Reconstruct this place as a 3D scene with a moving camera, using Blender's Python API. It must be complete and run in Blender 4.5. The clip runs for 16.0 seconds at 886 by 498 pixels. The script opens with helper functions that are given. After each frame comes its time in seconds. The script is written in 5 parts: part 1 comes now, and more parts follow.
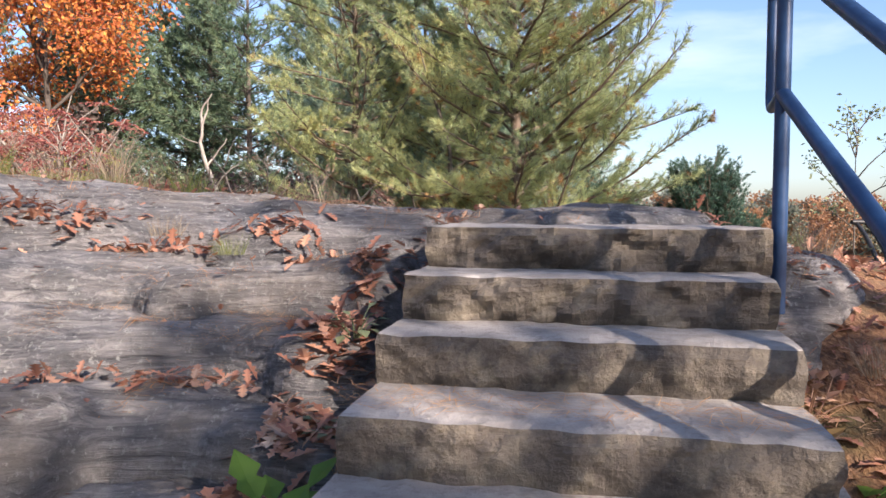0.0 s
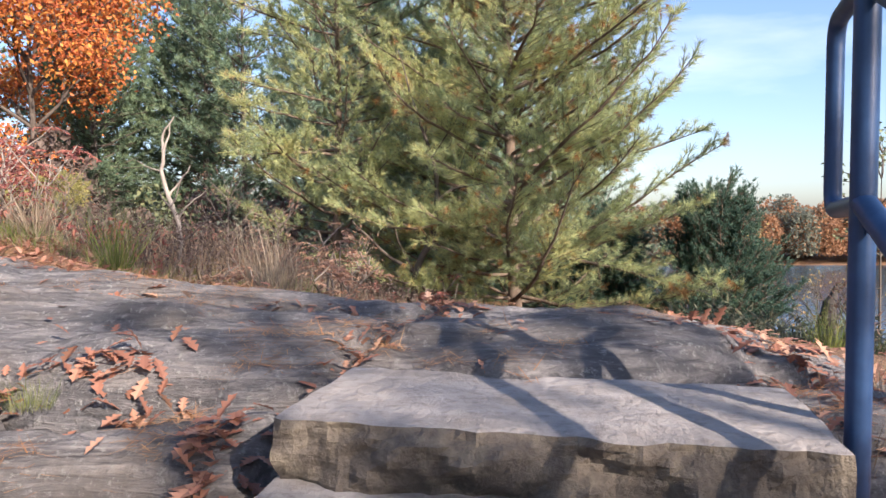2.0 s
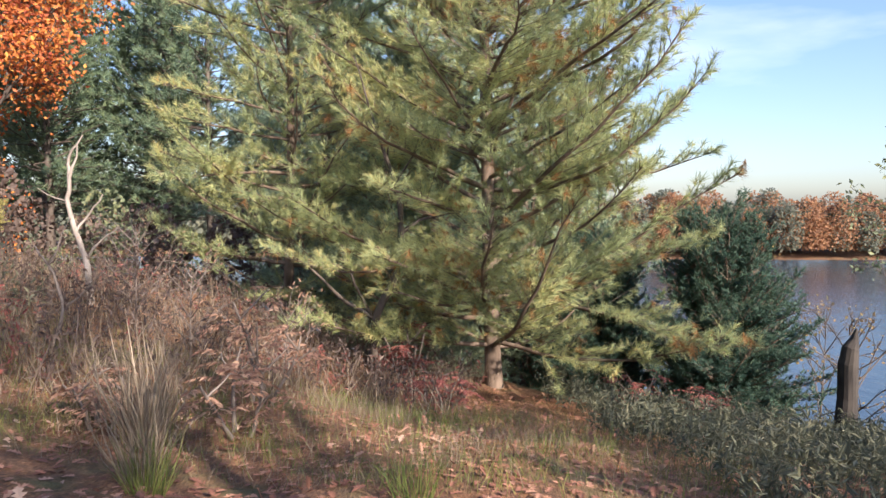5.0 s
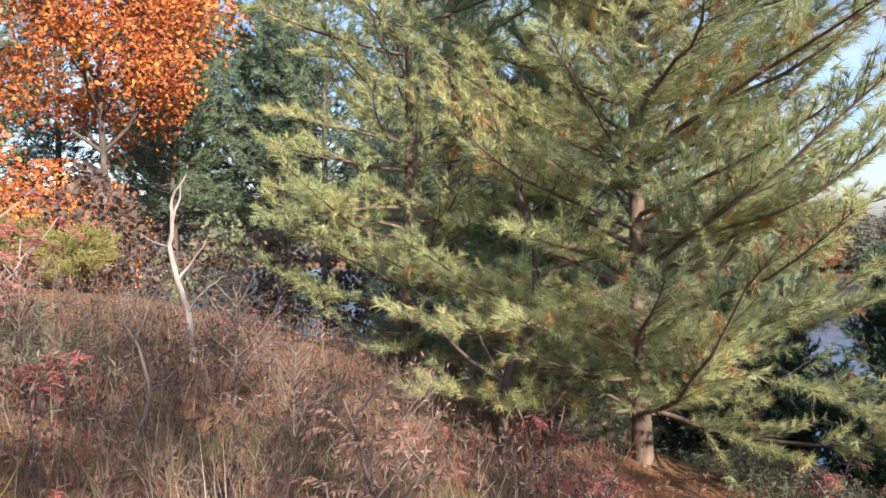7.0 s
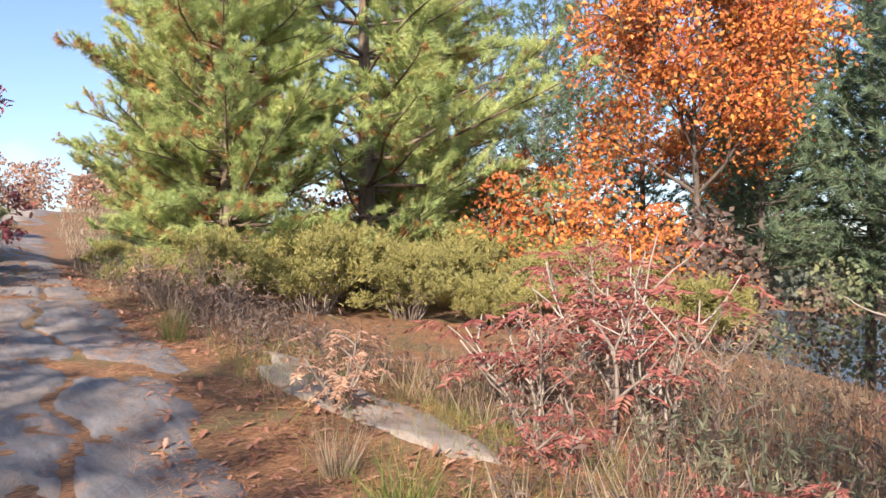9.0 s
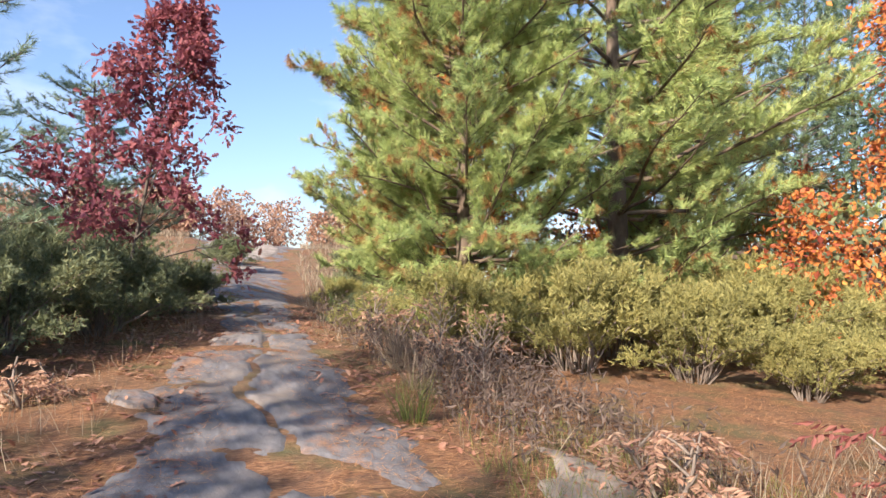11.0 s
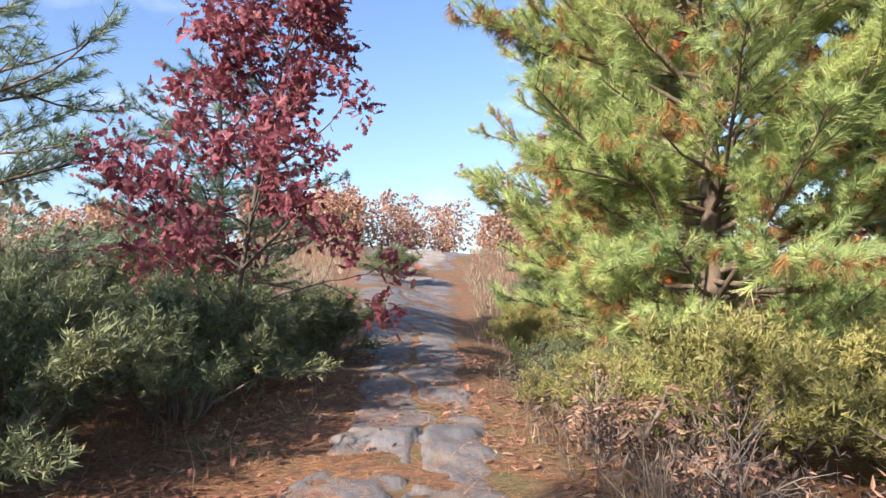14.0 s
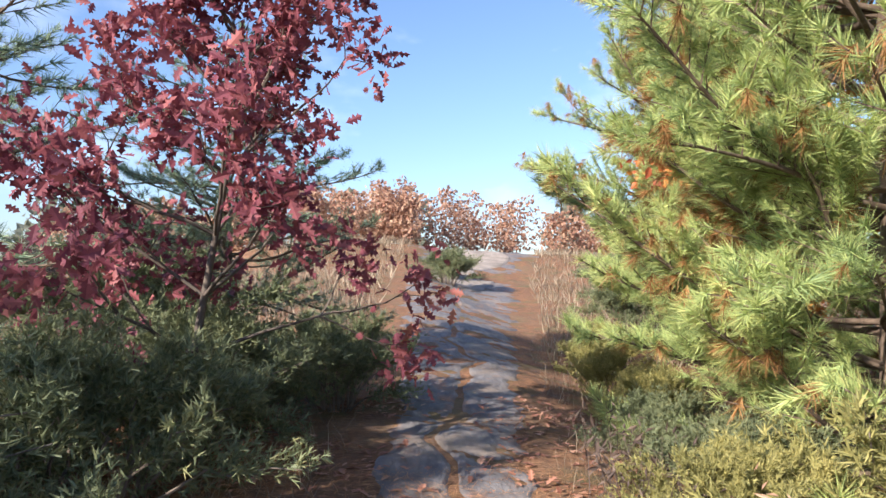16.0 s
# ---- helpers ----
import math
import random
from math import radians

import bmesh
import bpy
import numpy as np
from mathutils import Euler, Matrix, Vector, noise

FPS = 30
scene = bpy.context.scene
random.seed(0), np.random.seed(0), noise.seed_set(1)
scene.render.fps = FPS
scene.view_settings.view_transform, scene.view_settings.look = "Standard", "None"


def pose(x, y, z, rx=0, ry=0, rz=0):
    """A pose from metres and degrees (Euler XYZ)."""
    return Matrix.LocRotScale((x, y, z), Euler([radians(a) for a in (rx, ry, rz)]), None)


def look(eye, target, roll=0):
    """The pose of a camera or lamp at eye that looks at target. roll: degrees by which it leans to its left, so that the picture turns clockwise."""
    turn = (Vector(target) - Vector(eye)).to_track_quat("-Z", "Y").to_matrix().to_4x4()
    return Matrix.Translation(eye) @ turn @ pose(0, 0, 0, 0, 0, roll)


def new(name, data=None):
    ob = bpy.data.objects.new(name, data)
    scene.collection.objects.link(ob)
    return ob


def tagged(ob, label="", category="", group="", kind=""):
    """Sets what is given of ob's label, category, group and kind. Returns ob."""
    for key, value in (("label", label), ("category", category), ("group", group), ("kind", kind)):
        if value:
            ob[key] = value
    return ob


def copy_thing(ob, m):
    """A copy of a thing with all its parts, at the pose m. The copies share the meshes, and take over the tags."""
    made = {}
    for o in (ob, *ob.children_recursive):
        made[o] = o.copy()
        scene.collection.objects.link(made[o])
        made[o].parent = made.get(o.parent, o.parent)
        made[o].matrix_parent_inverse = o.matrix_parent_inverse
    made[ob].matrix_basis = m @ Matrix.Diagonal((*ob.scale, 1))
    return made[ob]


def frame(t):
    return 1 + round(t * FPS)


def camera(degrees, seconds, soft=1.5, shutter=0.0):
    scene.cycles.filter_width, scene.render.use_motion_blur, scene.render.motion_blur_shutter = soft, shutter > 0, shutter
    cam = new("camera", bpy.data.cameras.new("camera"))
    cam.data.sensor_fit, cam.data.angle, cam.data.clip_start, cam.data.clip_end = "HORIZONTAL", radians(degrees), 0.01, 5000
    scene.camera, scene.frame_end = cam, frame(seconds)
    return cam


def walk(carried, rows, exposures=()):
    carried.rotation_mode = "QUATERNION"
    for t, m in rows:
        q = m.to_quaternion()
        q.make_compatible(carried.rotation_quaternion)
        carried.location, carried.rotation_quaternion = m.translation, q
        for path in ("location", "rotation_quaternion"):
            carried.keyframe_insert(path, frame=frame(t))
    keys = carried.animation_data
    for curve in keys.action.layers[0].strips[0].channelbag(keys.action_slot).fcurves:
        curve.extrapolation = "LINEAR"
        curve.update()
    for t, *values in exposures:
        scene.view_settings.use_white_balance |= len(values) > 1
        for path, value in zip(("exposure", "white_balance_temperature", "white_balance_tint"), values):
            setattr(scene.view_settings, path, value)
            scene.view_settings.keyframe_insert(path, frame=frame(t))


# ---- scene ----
cam = camera(62.3, 16.0)
PATH = [
    (0, (0.026, 0.022, 1.399), (0.001, 2.019, 1.3), 0.2),
    (0.5, (0.071, 0.252, 1.545), (0.021, 2.25, 1.462), -0.1),
    (1, (0.102, 0.477, 1.676), (0.041, 2.474, 1.6), 0.2),
    (1.5, (0.246, 0.769, 1.657), (0.184, 2.766, 1.582), 0.0),
    (2, (0.342, 1.065, 1.783), (0.292, 3.062, 1.698), -0.0),
    (2.5, (0.391, 1.449, 1.922), (0.36, 3.446, 1.823), 0.0),
    (3, (0.474, 1.752, 2.032), (0.463, 3.749, 1.92), -0.0),
    (3.5, (0.491, 2.027, 2.158), (0.496, 4.024, 2.038), 0.2),
    (5.8, (0.559, 3.043, 2.608), (0.526, 5.04, 2.506), 0.5),
    (6, (0.562, 3.152, 2.678), (0.51, 5.149, 2.582), 0.4),
    (6.5, (0.414, 3.525, 2.696), (0.276, 5.518, 2.603), 0.3),
    (7, (0.198, 3.939, 2.731), (-0.107, 5.913, 2.644), 0.2),
    (7.5, (-0.157, 4.417, 2.813), (-0.776, 6.318, 2.744), 0.1),
    (8, (-0.668, 4.66, 2.828), (-1.655, 6.399, 2.782), 0.2),
    (8.5, (-1.163, 4.86, 2.836), (-2.47, 6.373, 2.822), -0.0),
    (9, (-1.706, 4.961, 2.871), (-3.241, 6.244, 2.886), 0.1),
    (9.5, (-2.208, 5.083, 2.872), (-3.879, 6.181, 2.914), 0.2),
    (10, (-2.771, 5.222, 2.907), (-4.525, 6.182, 2.97), 0.4),
    (10.2, (-2.98, 5.259, 2.913), (-4.757, 6.174, 2.985), 0.4),
    (12.3, (-4.968, 6.097, 3.081), (-6.863, 6.728, 3.192), -0.0),
    (12.5, (-5.199, 6.1, 3.076), (-7.103, 6.703, 3.182), -0.0),
    (13, (-5.759, 6.071, 3.231), (-7.686, 6.594, 3.332), 0.0),
    (13.5, (-6.235, 6.199, 3.33), (-8.186, 6.627, 3.432), 0.1),
    (14, (-6.723, 6.233, 3.393), (-8.691, 6.576, 3.492), 0.1),
    (14.5, (-7.154, 6.268, 3.444), (-9.132, 6.542, 3.537), 0.1),
    (15, (-7.61, 6.397, 3.559), (-9.595, 6.624, 3.652), 0.2),
    (15.5, (-8.105, 6.457, 3.631), (-10.094, 6.649, 3.727), 0.1),
    (16, (-8.66, 6.641, 3.615), (-10.65, 6.812, 3.706), 0.3),
]
walk(cam, [(t, look(eye, target, roll)) for t, eye, target, roll in PATH],
     exposures=[(0, 1.2, 6050, 20), (7.5, 1.2, 6050, 20), (9.2, 1.15, 6250, 18), (16, 1.2, 5900, 16)])

# ---------------------------------------------------------------- light
SUN_AZ, SUN_EL = radians(143), radians(28)          # azimuth clockwise from +y
to_sun = Vector((math.sin(SUN_AZ) * math.cos(SUN_EL), math.cos(SUN_AZ) * math.cos(SUN_EL), math.sin(SUN_EL)))
world = bpy.data.worlds.new("sky")
scene.world = world
world.use_nodes = True
wn, wl = world.node_tree.nodes, world.node_tree.links
sky = wn.new("ShaderNodeTexSky")
sky.sky_type, sky.sun_disc = "NISHITA", False
sky.sun_elevation, sky.sun_rotation = SUN_EL, SUN_AZ
sky.air_density, sky.dust_density, sky.ozone_density = 1.0, 1.2, 2.6
wtc = wn.new("ShaderNodeTexCoord")
wmap = wn.new("ShaderNodeMapping")
wmap.inputs["Scale"].default_value = (1.2, 3.0, 7.0)
wno = wn.new("ShaderNodeTexNoise")
wno.inputs["Scale"].default_value, wno.inputs["Detail"].default_value = 1.6, 7
wr = wn.new("ShaderNodeValToRGB")
wr.color_ramp.elements[0].position, wr.color_ramp.elements[1].position = 0.58, 0.95
wr.color_ramp.elements[1].color = (0.6, 0.6, 0.6, 1)
wmx = wn.new("ShaderNodeMixRGB")
wmx.inputs[2].default_value = (7.5, 7.6, 7.8, 1)
wl.new(wtc.outputs["Generated"], wmap.inputs[0])
wl.new(wmap.outputs[0], wno.inputs["Vector"])
wl.new(wno.outputs["Fac"], wr.inputs[0])
wl.new(wr.outputs[0], wmx.inputs[0])
wl.new(sky.outputs[0], wmx.inputs[1])
wl.new(wmx.outputs[0], wn["Background"].inputs[0])
wn["Background"].inputs[1].default_value = 0.105
sun_data = bpy.data.lights.new("sun", "SUN")
sun_data.energy, sun_data.angle, sun_data.color = 5.0, radians(0.6), (1.0, 0.86, 0.66)
sun = new("sun", sun_data)
sun.matrix_world = look(to_sun * 60, (0, 0, 0))


# ---------------------------------------------------------------- materials
def ramp_node(nt, stops):
    r = nt.nodes.new("ShaderNodeValToRGB")
    while len(r.color_ramp.elements) < len(stops):
        r.color_ramp.elements.new(0.5)
    for e, (p, c) in zip(r.color_ramp.elements, stops):
        e.position, e.color = p, (*c, 1)
    return r


def base_mat(name, rough=0.8, metal=0.0):
    m = bpy.data.materials.new(name)
    m.use_nodes = True
    b = m.node_tree.nodes["Principled BSDF"]
    b.inputs["Roughness"].default_value, b.inputs["Metallic"].default_value = rough, metal
    return m, m.node_tree, b


def tex(nt, scale, detail=5, stretch=(1, 1, 1), turn=(0, 0, 0), rough=0.6, distort=0.0):
    c, mp, n = nt.nodes.new("ShaderNodeTexCoord"), nt.nodes.new("ShaderNodeMapping"), nt.nodes.new("ShaderNodeTexNoise")
    mp.inputs["Scale"].default_value, mp.inputs["Rotation"].default_value = stretch, turn
    n.inputs["Scale"].default_value, n.inputs["Detail"].default_value = scale, detail
    n.inputs["Roughness"].default_value, n.inputs["Distortion"].default_value = rough, distort
    nt.links.new(c.outputs["Object"], mp.inputs[0])
    nt.links.new(mp.outputs[0], n.inputs["Vector"])
    return n.outputs["Fac"]


def mix(nt, fac, a, b, mode="MIX"):
    m = nt.nodes.new("ShaderNodeMixRGB")
    m.blend_type = mode
    for k, v in ((0, fac), (1, a), (2, b)):
        if isinstance(v, (int, float)):
            m.inputs[k].default_value = v
        elif isinstance(v, tuple):
            m.inputs[k].default_value = (*v, 1)
        else:
            nt.links.new(v, m.inputs[k])
    return m.outputs[0]


def ramped(nt, src, stops):
    r = ramp_node(nt, stops)
    nt.links.new(src, r.inputs[0])
    return r.outputs[0]


def bump(nt, b, src, strength, dist):
    n = nt.nodes.new("ShaderNodeBump")
    n.inputs["Strength"].default_value, n.inputs["Distance"].default_value = strength, dist
    nt.links.new(src, n.inputs["Height"])
    nt.links.new(n.outputs[0], b.inputs["Normal"])


def leaf_mat(name, stops, trans=0.35, rough=0.55):
    """Foliage: each leaf or needle takes its own tone, and lets some light through."""
    m, nt, b = base_mat(name, rough)
    geo = nt.nodes.new("ShaderNodeNewGeometry")
    big = tex(nt, 0.9, 3)
    add = nt.nodes.new("ShaderNodeMath")
    add.operation = "MULTIPLY_ADD"
    nt.links.new(geo.outputs["Random Per Island"], add.inputs[0])
    add.inputs[1].default_value = 0.6
    sc = nt.nodes.new("ShaderNodeMath")
    sc.operation = "MULTIPLY_ADD"
    nt.links.new(big, sc.inputs[0])
    sc.inputs[1].default_value, sc.inputs[2].default_value = 1.1, -0.35
    nt.links.new(sc.outputs[0], add.inputs[2])
    col = ramped(nt, add.outputs[0], stops)
    nt.links.new(col, b.inputs["Base Color"])
    b.inputs["Specular IOR Level"].default_value = 0.25
    t = nt.nodes.new("ShaderNodeBsdfTranslucent")
    nt.links.new(col, t.inputs[0])
    mx = nt.nodes.new("ShaderNodeMixShader")
    mx.inputs[0].default_value = trans
    nt.links.new(b.outputs[0], mx.inputs[1])
    nt.links.new(t.outputs[0], mx.inputs[2])
    nt.links.new(mx.outputs[0], nt.nodes["Material Output"].inputs[0])
    return m


def bark_mat(name, dark, light, scale=9):
    m, nt, b = base_mat(name, 0.9)
    f = tex(nt, scale, 6, (1, 1, 0.25), distort=0.5)
    col = ramped(nt, f, [(0.3, dark), (0.7, light)])
    nt.links.new(mix(nt, 0.35, col, ramped(nt, tex(nt, 2.3, 3), [(0.4, dark), (0.65, light)])), b.inputs["Base Color"])
    bump(nt, b, f, 0.6, 0.02)
    return m


# grey lichened bedrock with fine striations
m_rock, nt, b = base_mat("lichened_bedrock", 0.85)
f1, f2, f3 = tex(nt, 1.3, 6), tex(nt, 38, 6, rough=0.7), tex(nt, 3.0, 8, (0.7, 4, 9), distort=0.9, rough=0.7)
f4 = tex(nt, 7, 8, rough=0.75)
c1 = ramped(nt, f3, [(0.34, (0.075, 0.074, 0.08)), (0.5, (0.235, 0.225, 0.23)), (0.68, (0.46, 0.43, 0.41))])
c2 = mix(nt, ramped(nt, f4, [(0.48, (0, 0, 0)), (0.62, (0.9, 0.9, 0.9))]), c1, (0.15, 0.15, 0.155))
c3 = mix(nt, ramped(nt, f2, [(0.56, (0, 0, 0)), (0.66, (0.8, 0.8, 0.8))]), c2, (0.47, 0.47, 0.45))
c4 = mix(nt, ramped(nt, f1, [(0.48, (0, 0, 0)), (0.7, (0.55, 0.55, 0.55))]), c3, (0.24, 0.19, 0.14))
nt.links.new(c4, b.inputs["Base Color"])
bump(nt, b, mix(nt, 0.35, f3, f2), 1.0, 0.10)

# pale worn rock; on the hilltop slabs its paleness stands in for sunlight
m_pale, nt, b = base_mat("pale_worn_sunlit_rock", 0.85)
f1, f2 = tex(nt, 2.2, 6), tex(nt, 22, 6, rough=0.7)
c1 = ramped(nt, f1, [(0.3, (0.18, 0.155, 0.13)), (0.7, (0.38, 0.33, 0.28))])
nt.links.new(mix(nt, ramped(nt, f2, [(0.5, (0, 0, 0)), (0.7, (0.6, 0.6, 0.6))]), c1, (0.20, 0.18, 0.165)), b.inputs["Base Color"])
bump(nt, b, f2, 0.6, 0.02)

# trail bedrock, blue grey and smoother
m_trail, nt, b = base_mat("trail_bedrock", 0.8)
f1, f2, f3 = tex(nt, 1.7, 6), tex(nt, 34, 5, rough=0.7), tex(nt, 6, 6, (1, 3, 1))
c1 = ramped(nt, f3, [(0.3, (0.095, 0.093, 0.10)), (0.7, (0.20, 0.195, 0.20))])
c2 = mix(nt, ramped(nt, f1, [(0.5, (0, 0, 0)), (0.66, (0.7, 0.7, 0.7))]), c1, (0.27, 0.215, 0.165))
c3 = mix(nt, ramped(nt, f2, [(0.55, (0, 0, 0)), (0.7, (0.5, 0.5, 0.5))]), c2, (0.12, 0.12, 0.12))
needle_mat = ramped(nt, tex(nt, 60, 4, (1, 0.25, 1), distort=1.0), [(0.3, (0.15, 0.07, 0.035)), (0.55, (0.36, 0.18, 0.085)), (0.75, (0.52, 0.31, 0.18))])
drift = mix(nt, 0.45, tex(nt, 1.1, 8, (0.6, 1.3, 1), rough=0.7), tex(nt, 4.5, 7, rough=0.75))
nt.links.new(mix(nt, ramped(nt, drift, [(0.53, (0, 0, 0)), (0.66, (1, 1, 1))]), c3, needle_mat), b.inputs["Base Color"])
bump(nt, b, mix(nt, 0.5, f3, f2), 0.7, 0.02)

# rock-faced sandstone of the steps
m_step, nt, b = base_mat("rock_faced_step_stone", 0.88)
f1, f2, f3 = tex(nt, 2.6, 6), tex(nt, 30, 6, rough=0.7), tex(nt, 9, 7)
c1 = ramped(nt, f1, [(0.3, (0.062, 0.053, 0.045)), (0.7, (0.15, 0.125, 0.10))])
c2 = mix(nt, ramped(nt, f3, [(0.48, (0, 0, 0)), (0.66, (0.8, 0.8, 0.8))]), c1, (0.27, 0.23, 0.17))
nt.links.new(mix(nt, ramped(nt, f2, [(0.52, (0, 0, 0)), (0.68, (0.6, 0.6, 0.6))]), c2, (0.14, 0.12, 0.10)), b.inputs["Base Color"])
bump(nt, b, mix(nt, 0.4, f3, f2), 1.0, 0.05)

# the walked tops of the steps; light on them is put into the paler grey
m_tread, nt, b = base_mat("lit_worn_step_top", 0.9)
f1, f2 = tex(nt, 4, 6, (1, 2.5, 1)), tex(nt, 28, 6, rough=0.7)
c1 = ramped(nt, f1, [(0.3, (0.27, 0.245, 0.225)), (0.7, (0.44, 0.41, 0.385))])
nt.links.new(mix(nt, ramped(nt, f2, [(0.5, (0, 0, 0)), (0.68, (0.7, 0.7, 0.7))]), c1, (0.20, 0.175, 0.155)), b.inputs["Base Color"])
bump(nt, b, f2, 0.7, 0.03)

# forest floor: needle litter, leaf mould, moss and thin grass
m_ground, nt, b = base_mat("needle_litter_and_soil", 0.95)
f1, f2, f3, f4 = tex(nt, 0.55, 4), tex(nt, 5, 7, rough=0.7), tex(nt, 60, 4, (1, 0.25, 1), distort=1.0), tex(nt, 1.9, 5)
c1 = ramped(nt, f3, [(0.3, (0.075, 0.038, 0.024)), (0.5, (0.235, 0.11, 0.05)), (0.72, (0.44, 0.25, 0.13))])
c2 = mix(nt, ramped(nt, f2, [(0.45, (0, 0, 0)), (0.7, (0.8, 0.8, 0.8))]), c1, (0.10, 0.062, 0.042))
c3 = mix(nt, ramped(nt, f4, [(0.5, (0, 0, 0)), (0.68, (0.8, 0.8, 0.8))]), c2, (0.11, 0.115, 0.045))
c4 = mix(nt, ramped(nt, f1, [(0.52, (0, 0, 0)), (0.7, (0.5, 0.5, 0.5))]), c3, (0.19, 0.14, 0.085))
nt.links.new(c4, b.inputs["Base Color"])
bump(nt, b, mix(nt, 0.5, f2, f3), 1.0, 0.04)

# lake water
m_water, nt, b = base_mat("lake_water", 0.16)
b.inputs["Base Color"].default_value = (0.03, 0.05, 0.07, 1)
bump(nt, b, tex(nt, 1.2, 4, (1, 0.4, 1)), 0.6, 0.10)

# dark blue enamel pipe
m_blue, nt, b = base_mat("blue_enamel_paint", 0.38)
f = tex(nt, 14, 5)
nt.links.new(ramped(nt, f, [(0.35, (0.010, 0.035, 0.10)), (0.7, (0.022, 0.062, 0.155))]), b.inputs["Base Color"])
bump(nt, b, tex(nt, 60, 3), 0.15, 0.004)

m_black, nt, b = base_mat("black_plastic", 0.5)
nt.links.new(ramped(nt, tex(nt, 8, 4), [(0.3, (0.012, 0.012, 0.014)), (0.7, (0.04, 0.04, 0.043))]), b.inputs["Base Color"])

m_bark = bark_mat("grey_brown_bark", (0.045, 0.035, 0.028), (0.17, 0.14, 0.115))
m_pinebark = bark_mat("pine_bark", (0.06, 0.04, 0.028), (0.25, 0.19, 0.14))
m_deadwood = bark_mat("weathered_deadwood", (0.18, 0.155, 0.13), (0.44, 0.39, 0.34), 14)
m_twig = bark_mat("grey_twig", (0.10, 0.08, 0.065), (0.30, 0.25, 0.21), 18)
m_char = bark_mat("dark_rotten_wood", (0.015, 0.013, 0.012), (0.07, 0.06, 0.05))

m_wpine = leaf_mat("white_pine_needles", [(0.1, (0.22, 0.298, 0.188)), (0.5, (0.441, 0.507, 0.253)), (0.8, (0.595, 0.595, 0.264)), (1.0, (0.749, 0.517, 0.22))], 0.45)
m_gpine = leaf_mat("yellow_green_pine_needles", [(0.1, (0.20, 0.29, 0.13)), (0.5, (0.41, 0.51, 0.19)), (0.85, (0.60, 0.64, 0.24)), (1.0, (0.66, 0.55, 0.23))], 0.3)
m_brownneedle = leaf_mat("dead_brown_needles", [(0.1, (0.22, 0.11, 0.04)), (0.9, (0.52, 0.30, 0.12))])
m_dpine = leaf_mat("dark_pine_needles", [(0.1, (0.081, 0.142, 0.108)), (0.6, (0.176, 0.25, 0.149)), (1.0, (0.297, 0.365, 0.176))], 0.25)
m_bpine = leaf_mat("blue_green_pine_needles", [(0.1, (0.14, 0.22, 0.18)), (0.6, (0.29, 0.39, 0.26)), (1.0, (0.46, 0.50, 0.27))], 0.28)
m_cedar = leaf_mat("dark_cedar_sprays", [(0.1, (0.04, 0.09, 0.075)), (0.7, (0.09, 0.15, 0.10)), (1.0, (0.14, 0.19, 0.10))], 0.3)
m_juniper = leaf_mat("juniper_sprays", [(0.1, (0.12, 0.152, 0.092)), (0.6, (0.212, 0.248, 0.133)), (1.0, (0.35, 0.331, 0.156))], 0.28)
m_yjuniper = leaf_mat("yellowing_juniper_sprays", [(0.1, (0.163, 0.167, 0.07)), (0.5, (0.34, 0.327, 0.119)), (1.0, (0.518, 0.456, 0.175))], 0.3)
m_orange = leaf_mat("orange_oak_leaves", [(0.1, (0.27, 0.065, 0.045)), (0.42, (0.52, 0.16, 0.055)), (0.7, (0.68, 0.28, 0.07)), (1.0, (0.78, 0.46, 0.11))], 0.32)
m_red = leaf_mat("red_oak_leaves", [(0.1, (0.168, 0.046, 0.071)), (0.5, (0.26, 0.084, 0.105)), (0.85, (0.353, 0.126, 0.126)), (1.0, (0.521, 0.235, 0.143))], 0.32)
m_sumac = leaf_mat("red_sumac_leaves", [(0.1, (0.192, 0.056, 0.056)), (0.6, (0.352, 0.136, 0.112)), (1.0, (0.44, 0.24, 0.16))], 0.3)
m_drysumac = leaf_mat("dry_sumac_leaves", [(0.1, (0.28, 0.15, 0.11)), (0.6, (0.46, 0.29, 0.20)), (1.0, (0.60, 0.45, 0.31))], 0.35)
m_yleaf = leaf_mat("yellow_brown_leaves", [(0.1, (0.22, 0.13, 0.08)), (0.6, (0.40, 0.28, 0.11)), (1.0, (0.58, 0.46, 0.17))], 0.4)
m_drygrass = leaf_mat("dry_grass", [(0.1, (0.17, 0.13, 0.095)), (0.6, (0.32, 0.26, 0.185)), (1.0, (0.50, 0.43, 0.32))], 0.3)
m_grass = leaf_mat("green_grass", [(0.1, (0.07, 0.11, 0.03)), (0.6, (0.19, 0.22, 0.06)), (1.0, (0.40, 0.37, 0.13))], 0.3)
m_weed = leaf_mat("withered_weeds", [(0.1, (0.07, 0.05, 0.043)), (0.6, (0.14, 0.105, 0.088)), (1.0, (0.26, 0.20, 0.155))], 0.25)
m_fallen = leaf_mat("fallen_oak_leaves", [(0.1, (0.17, 0.08, 0.06)), (0.5, (0.38, 0.18, 0.12)), (0.8, (0.54, 0.32, 0.22)), (1.0, (0.64, 0.50, 0.38))], 0.2)
m_needles = leaf_mat("fallen_pine_needles", [(0.1, (0.28, 0.13, 0.055)), (0.6, (0.52, 0.27, 0.12)), (1.0, (0.66, 0.42, 0.22))], 0.1)
m_green = leaf_mat("fresh_green_leaves", [(0.1, (0.06, 0.13, 0.025)), (0.7, (0.17, 0.30, 0.05)), (1.0, (0.45, 0.45, 0.06))], 0.4)
